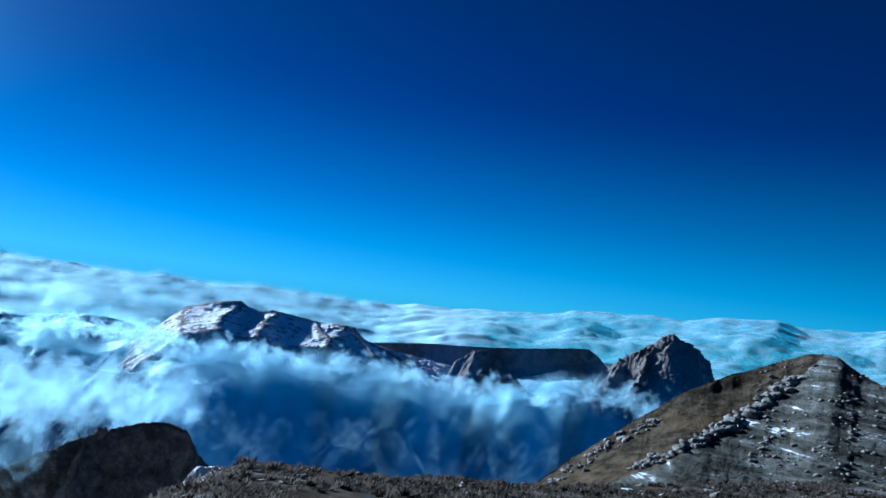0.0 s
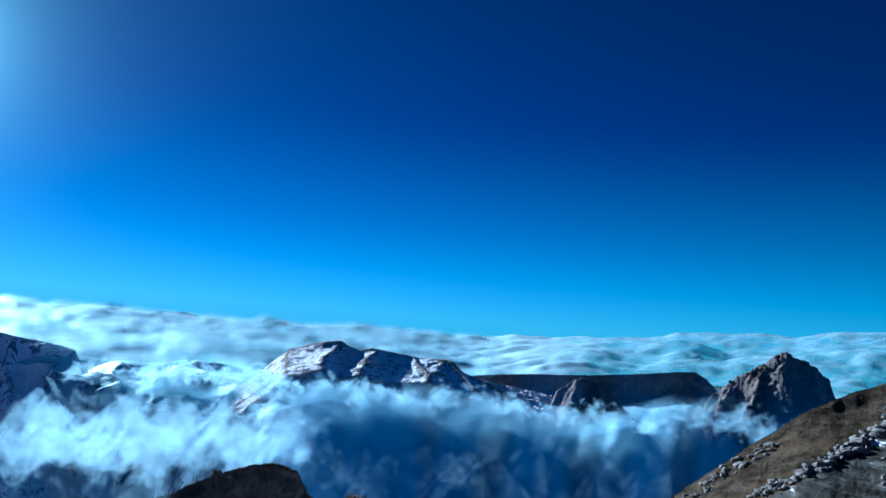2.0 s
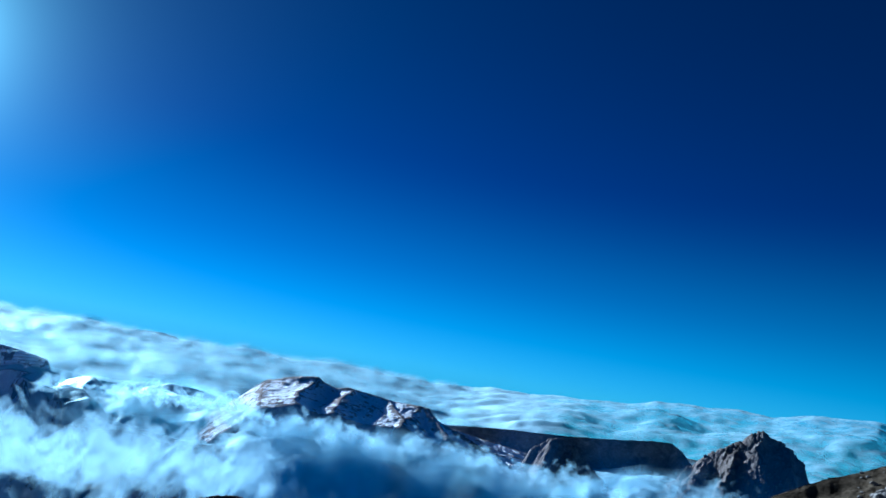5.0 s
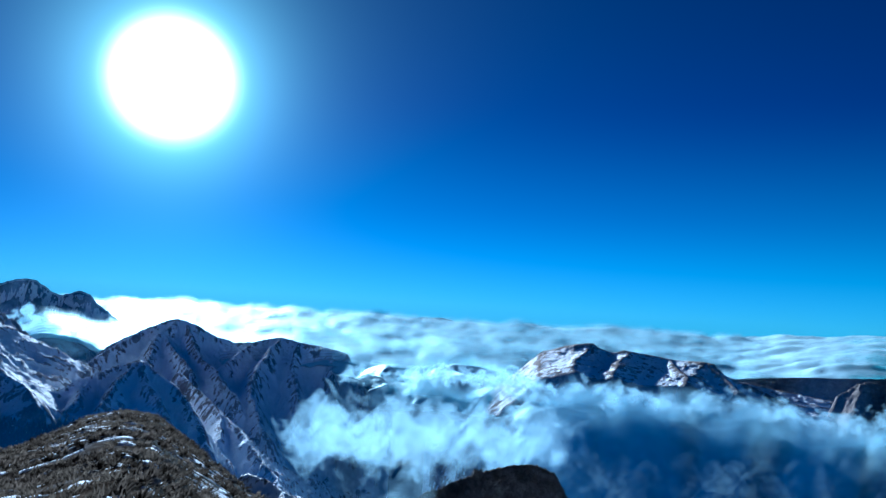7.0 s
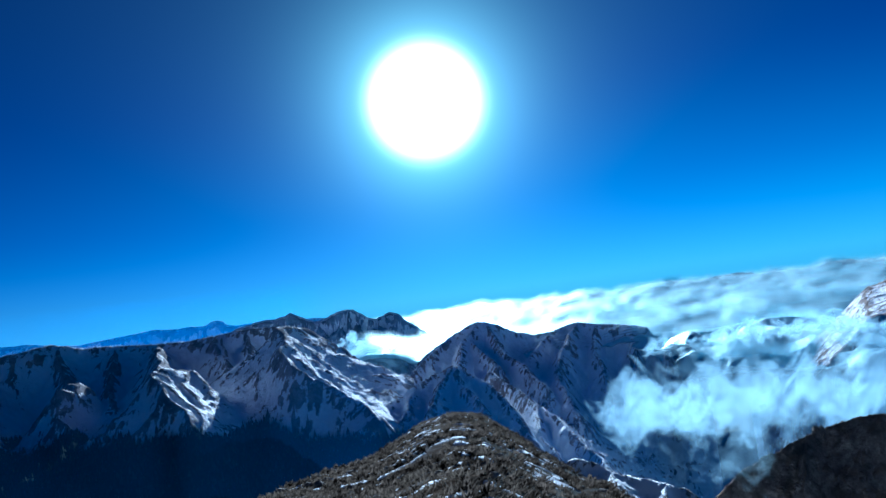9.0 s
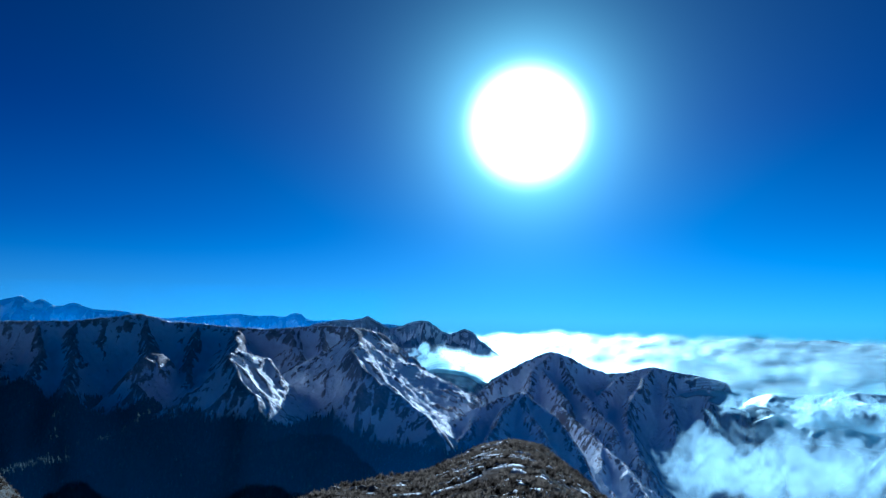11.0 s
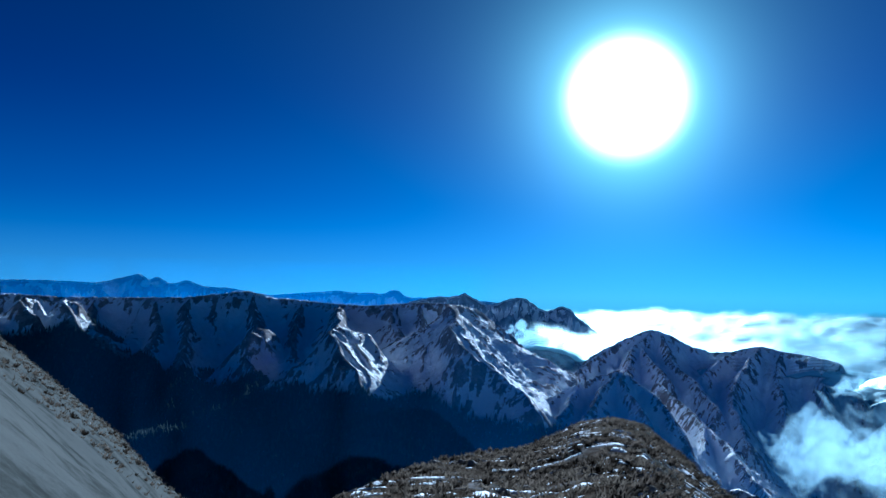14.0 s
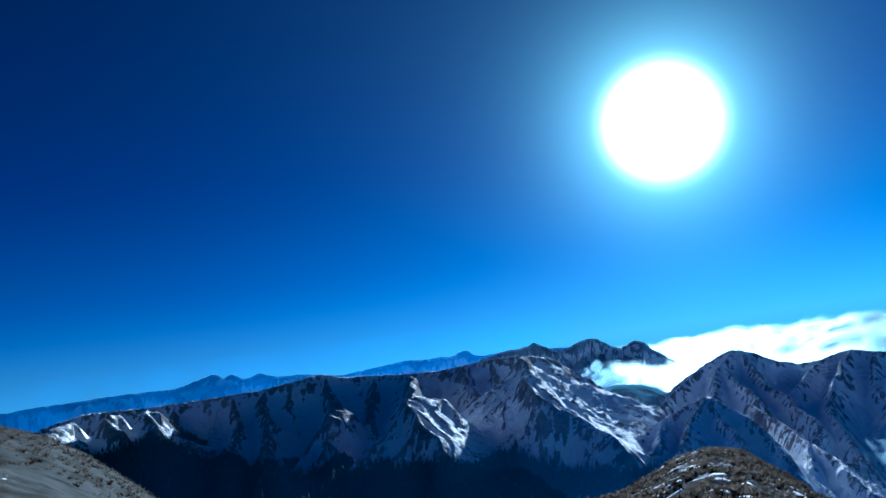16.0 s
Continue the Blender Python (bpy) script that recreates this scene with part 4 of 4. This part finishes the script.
def tussocks():
    parts = [scatter(18000, -26, 12, 9, 76), scatter(20000, 27, 80, 9, 62), scatter(4000, -50, -28, 30, 110)]
    az, r = np.concatenate([p[0] for p in parts]), np.concatenate([p[1] for p in parts])
    co = on_ground(az, r)
    keep = fbm(co[:, 0] / 5, co[:, 1] / 5, 6.6, 3) > -0.25
    co, r = co[keep], r[keep]
    n, blades = len(co), 9
    base = np.repeat(co, blades, 0)
    ang = rng.uniform(0, 2 * np.pi, n * blades)
    size = np.repeat(rng.uniform(0.6, 1.35, n), blades)
    out = rng.uniform(0.0, 0.16, n * blades) * size
    foot = base + np.stack([out * np.cos(ang), out * np.sin(ang), 0 * out - 0.03], -1)
    lean = rng.uniform(0.05, 0.22, n * blades) * size
    tip = foot + np.stack([lean * np.cos(ang) + 0.05, lean * np.sin(ang) - 0.04, rng.uniform(0.06, 0.17, n * blades) * size], -1)
    w = np.stack([-np.sin(ang), np.cos(ang), 0 * ang], -1) * rng.uniform(0.02, 0.05, (n * blades, 1)) * size[:, None]
    verts = np.stack([foot - w, foot + w, tip], 1).reshape(-1, 3)
    me = bpy.data.meshes.new("grass")
    fill(me, verts, np.arange(len(verts)).reshape(-1, 3))
    me.materials.append(STRAW)
    return tagged(new("grass", me), "dry straw-coloured tussock grass on the summit turf", "grass", kind="stuff")


def heather():
    """Low clumps of frosted heather and bent grass, thicker than the turf between them."""
    parts = [scatter(3800, -26, 12, 9, 60), scatter(5200, 26, 80, 9, 50), scatter(900, -50, -28, 30, 100)]
    az, r = np.concatenate([p[0] for p in parts]), np.concatenate([p[1] for p in parts])
    co = on_ground(az, r)
    keep = fbm(co[:, 0] / 3.5, co[:, 1] / 3.5, 3.1, 3) > -0.05
    co = co[keep]
    n, blades = len(co), 26
    size, tone = np.repeat(rng.uniform(0.5, 1.25, n), blades), np.repeat(rng.uniform(0, 1, n), blades)
    ang, up = rng.uniform(0, 2 * np.pi, n * blades), rng.uniform(0.15, 1.45, n * blades)
    way_out = np.stack([np.cos(ang) * np.cos(up), np.sin(ang) * np.cos(up), 0.75 * np.sin(up)], -1)
    foot = np.repeat(co, blades, 0) + way_out * (0.10 * size)[:, None] - np.array([0, 0, 0.04])
    tip = foot + way_out * (rng.uniform(0.16, 0.34, n * blades) * size)[:, None] + np.array([0.04, -0.03, 0.0])
    w = np.stack([-np.sin(ang), np.cos(ang), 0 * ang], -1) * (rng.uniform(0.03, 0.07, n * blades) * size)[:, None]
    verts = np.stack([foot - w, foot + w, tip], 1).reshape(-1, 3)
    me = bpy.data.meshes.new("heather")
    fill(me, verts, np.arange(len(verts)).reshape(-1, 3), {"tone": np.repeat(tone, 3)})
    me.materials.append(HEATHER)
    return tagged(new("heather", me), "dark frosted heather clumps among the summit grass", "heather", kind="stuff")


def stone_mesh(seed):
    bm = bmesh.new()
    bmesh.ops.create_icosphere(bm, subdivisions=2, radius=0.5)
    for v in bm.verts:
        p = v.co * 1.7 + Vector((seed * 3.1, 0, 0))
        v.co *= 1 + 0.45 * noise.noise(p) + 0.2 * noise.noise(p * 2.7)
        v.co.z *= 0.72
        v.co.z = max(v.co.z, -0.22)
    me = bpy.data.meshes.new("stone")
    bm.to_mesh(me)
    bm.free()
    me.materials.append(STONE)
    return me


STONES = [stone_mesh(k) for k in range(7)]


def stone(name, place, size, parent):
    ob = new(name, STONES[rng.randint(7)])
    ob.parent = parent
    s = Matrix.Diagonal((size * rng.uniform(0.8, 1.3), size * rng.uniform(0.8, 1.3), size * rng.uniform(0.7, 1.1), 1))
    ob.matrix_basis = Matrix.Translation(place) @ Euler((rng.uniform(-0.3, 0.3), rng.uniform(-0.3, 0.3), rng.uniform(0, 6.28))).to_matrix().to_4x4() @ s
    return ob


def snow_lumps(name, label, spots):
    """Flat wind-packed snow patches: place, half length, half width, turn, slope of the ground below."""
    verts, faces = [], []
    for (az, r), a, w, turn in spots:
        c = on_ground(np.array([az]), np.array([r]))[0]
        k = 14
        t = np.arange(k) / k * 2 * np.pi
        wob = 1 + 0.6 * perlin(2 * np.cos(t) + az, 2 * np.sin(t) + r, 1.0) + 0.25 * perlin(5 * np.cos(t) + r, 5 * np.sin(t), 4.0)
        first = len(verts)
        for f, lift in ((1.0, -0.05), (0.75, 0.02), (0.0, 0.045)):
            px, py = a * f * wob * np.cos(t), w * f * wob * np.sin(t)
            gx, gy = c[0] + px * math.cos(turn) - py * math.sin(turn), c[1] + px * math.sin(turn) + py * math.cos(turn)
            if f == 0:
                gx, gy = gx[:1], gy[:1]
            gz = ground_height(np.degrees(np.arctan2(gx, gy)), np.hypot(gx, gy)) + lift
            verts += list(zip(gx, gy, gz))
        for i in range(k):
            j = (i + 1) % k
            faces.append((first + i, first + j, first + k + j, first + k + i))
            faces.append((first + k + i, first + k + j, first + 2 * k, first + 2 * k))
    me = bpy.data.meshes.new(name)
    me.from_pydata([tuple(map(float, v)) for v in verts], [], [f if f[2] != f[3] else f[:3] for f in faces])
    me.polygons.foreach_set("use_smooth", np.ones(len(me.polygons), dtype=bool))
    me.materials.append(SNOW)
    return tagged(new(name, me), label, "snow", kind="stuff")


tussocks()
heather()
turf = bpy.data.objects["ground"]
for az, r in zip(*scatter(240, -25, 11, 10, 75)):
    stone("stone", on_ground(np.array([az]), np.array([r]))[0], rng.uniform(0.15, 0.5), turf)
for az, r in zip(*scatter(200, 28, 78, 12, 60)):
    stone("stone", on_ground(np.array([az]), np.array([r]))[0], rng.uniform(0.15, 0.55), turf)
spots = [((a, r), rng.uniform(0.15, 0.9) * (0.5 + r / 60), rng.uniform(0.12, 0.45), rng.uniform(-0.5, 0.5)) for a, r in zip(*scatter(560, -22, 10, 11, 48, 0.97)) if fbm(a / 3, r / 12, 2.0, 2) > 0.0]
spots += [((a, r), rng.uniform(0.12, 0.3), rng.uniform(0.2, 0.7), rng.uniform(-0.4, 0.4)) for a, r in zip(*scatter(130, -8, 9, 46, 72, 0.99))]
spots += [((a, r), rng.uniform(0.2, 0.8), rng.uniform(0.08, 0.3), rng.uniform(-0.4, 0.4)) for a, r in zip(*scatter(70, 29, 75, 12, 40, 0.97))]
spots += [((-2.5, 55), 0.25, 1.6, 0.1), ((-2.8, 51), 0.3, 1.0, 0.3)]
snow_lumps("snow_patches", "small wind-packed snow patches scattered over the summit turf", spots)

# boulders along the rock bands of the grassy hill
hill_label = "brown grassy hill with bands of pale rocks and frost"
hill_ob = bpy.data.objects["grassy_hill"]
HA, HR, HZ = GRIDS[hill_label]
HEL = np.degrees(np.arctan2(HZ - EYE, HR))


def on_hill(az, el):
    i = int(np.argmin(np.abs(HA[:, 0] - az)))
    j = int(np.argmin(np.abs(HEL[i, :150] - el)))
    a = radians(HA[i, j])
    return (HR[i, j] * math.sin(a), HR[i, j] * math.cos(a), HZ[i, j])


stony = hill_ob.data.attributes.new("stony", "FLOAT", "POINT")
stony.data.foreach_set("value", smooth(-0.2, 0.9, np.interp(HA, [55, 60.5, 64, 71.5, 73, 90], [-16, -10.6, -8.6, -1.6, 0.5, 3]) - HEL).astype(np.float32).ravel())
for k in range(190):
    t = rng.uniform(0.04, 1) ** 0.8
    stone("boulder", on_hill(60.5 + 11 * t + rng.normal(0, 0.18), -10.4 + 8.6 * t - 0.9 * math.sin(3.14 * t) + rng.normal(0, 0.17)), rng.uniform(0.7, 2.4) * (0.55 + 0.6 * t), hill_ob)
for k in range(70):
    t = rng.uniform(0, 1)
    stone("boulder", on_hill(55.5 + 7.5 * t + rng.normal(0, 0.2), -12.0 + 6.2 * t - 0.25 + rng.normal(0, 0.22)), rng.uniform(0.5, 1.5), hill_ob)
for k in range(230):
    stone("boulder", on_hill(rng.uniform(69, 79), rng.uniform(-8.0, -0.8)), rng.uniform(0.25, 0.95), hill_ob)


# woods on the lower slopes of the massif
def woods(owner, label):
    A, r, z = GRIDS[label]
    rr = np.random.RandomState(12)
    i = rr.randint(20, A.shape[0], 60000)
    j = rr.randint(10, 220, 60000)
    x, y, h = r[i, j] * np.sin(np.radians(A[i, j])), r[i, j] * np.cos(np.radians(A[i, j])), z[i, j]
    line = np.interp(A[i, j], *WOOD_LINE) + 0.9 * fbm(x / 130, y / 130, 5.5, 4)
    keep = (np.degrees(np.arctan2(h - EYE, r[i, j])) < line) & (h > -560)
    c = np.stack([x, y, h], -1)[keep]
    c = c + np.stack([rr.uniform(-4, 4, len(c)), rr.uniform(-4, 4, len(c)), np.full(len(c), -1.5)], -1)
    tall, wide = rr.uniform(8, 17, len(c)), rr.uniform(2.2, 4.2, len(c))
    verts, faces = [c + np.stack([0 * tall, 0 * tall, tall], -1)], []
    n, turn = len(c), rr.uniform(0, 2, len(c))
    for k in range(5):
        a = turn + k * 2 * np.pi / 5
        verts.append(c + np.stack([wide * np.cos(a), wide * np.sin(a), 0.15 * tall * rr.uniform(0, 1, n)], -1))
    ids = np.arange(n)
    for k in range(5):
        faces.append(np.stack([ids, ids + n * (1 + k), ids + n * (1 + (k + 1) % 5)], -1))
    me = bpy.data.meshes.new("forest")
    fill(me, np.concatenate(verts), np.concatenate(faces))
    me.materials.append(simple("conifer_green", (0.035, 0.05, 0.045), (0.07, 0.09, 0.08), 0.9, 0.05))
    ob = new("forest", me)
    ob.parent = owner
    return tagged(ob, "dark conifer woods on the lower slope", kind="stuff")


woods(bpy.data.objects["massif"], MASSIF_LABEL)


# rock towers and outcrops that stand out of the mountains
def outcrop_mesh(seed, material):
    bm = bmesh.new()
    bmesh.ops.create_icosphere(bm, subdivisions=2, radius=0.5)
    for v in bm.verts:
        p = v.co * 2.0 + Vector((seed * 4.7, seed, 0))
        v.co *= 1 + 0.5 * noise.noise(p) + 0.35 * noise.noise(p * 2.3)
        v.co.x += 0.25 * v.co.z
    me = bpy.data.meshes.new("outcrop")
    bm.to_mesh(me)
    bm.free()
    me.materials.append(material)
    return me


def outcrops(owner, label, material, count, small, large, a0, a1, j0, j1, seed):
    A, r, z = GRIDS[label]
    rr = np.random.RandomState(seed)
    kinds = [outcrop_mesh(seed + k, material) for k in range(4)]
    for k in range(count):
        i, j = int(np.argmin(np.abs(A[:, 0] - rr.uniform(a0, a1)))), rr.randint(j0, j1)
        size = rr.uniform(small, large)
        ob = new("outcrop", kinds[k % 4])
        ob.parent = owner
        a = radians(A[i, j])
        place = Vector((r[i, j] * math.sin(a), r[i, j] * math.cos(a), z[i, j] - 0.12 * size))
        ob.matrix_basis = Matrix.Translation(place) @ Euler((rr.uniform(-0.3, 0.3), rr.uniform(-0.3, 0.3), rr.uniform(0, 6.28))).to_matrix().to_4x4() @ Matrix.Diagonal((size, size * rr.uniform(0.7, 1.1), size * rr.uniform(0.7, 1.1), 1))


for lab, owner, n, lo, hi, a0, a1, j0, j1 in (("dark craggy rock peak standing out of the clouds", "rocky_peak", 40, 5, 15, 59.5, 66, 60, 98), ("dark rocky knoll half wrapped in drifting cloud", "rocky_knoll", 45, 2.0, 6, 18, 30.5, 45, 88)):
    outcrops(bpy.data.objects[owner], lab, ROCK, n, lo, hi, a0, a1, j0, j1, 60 + n)
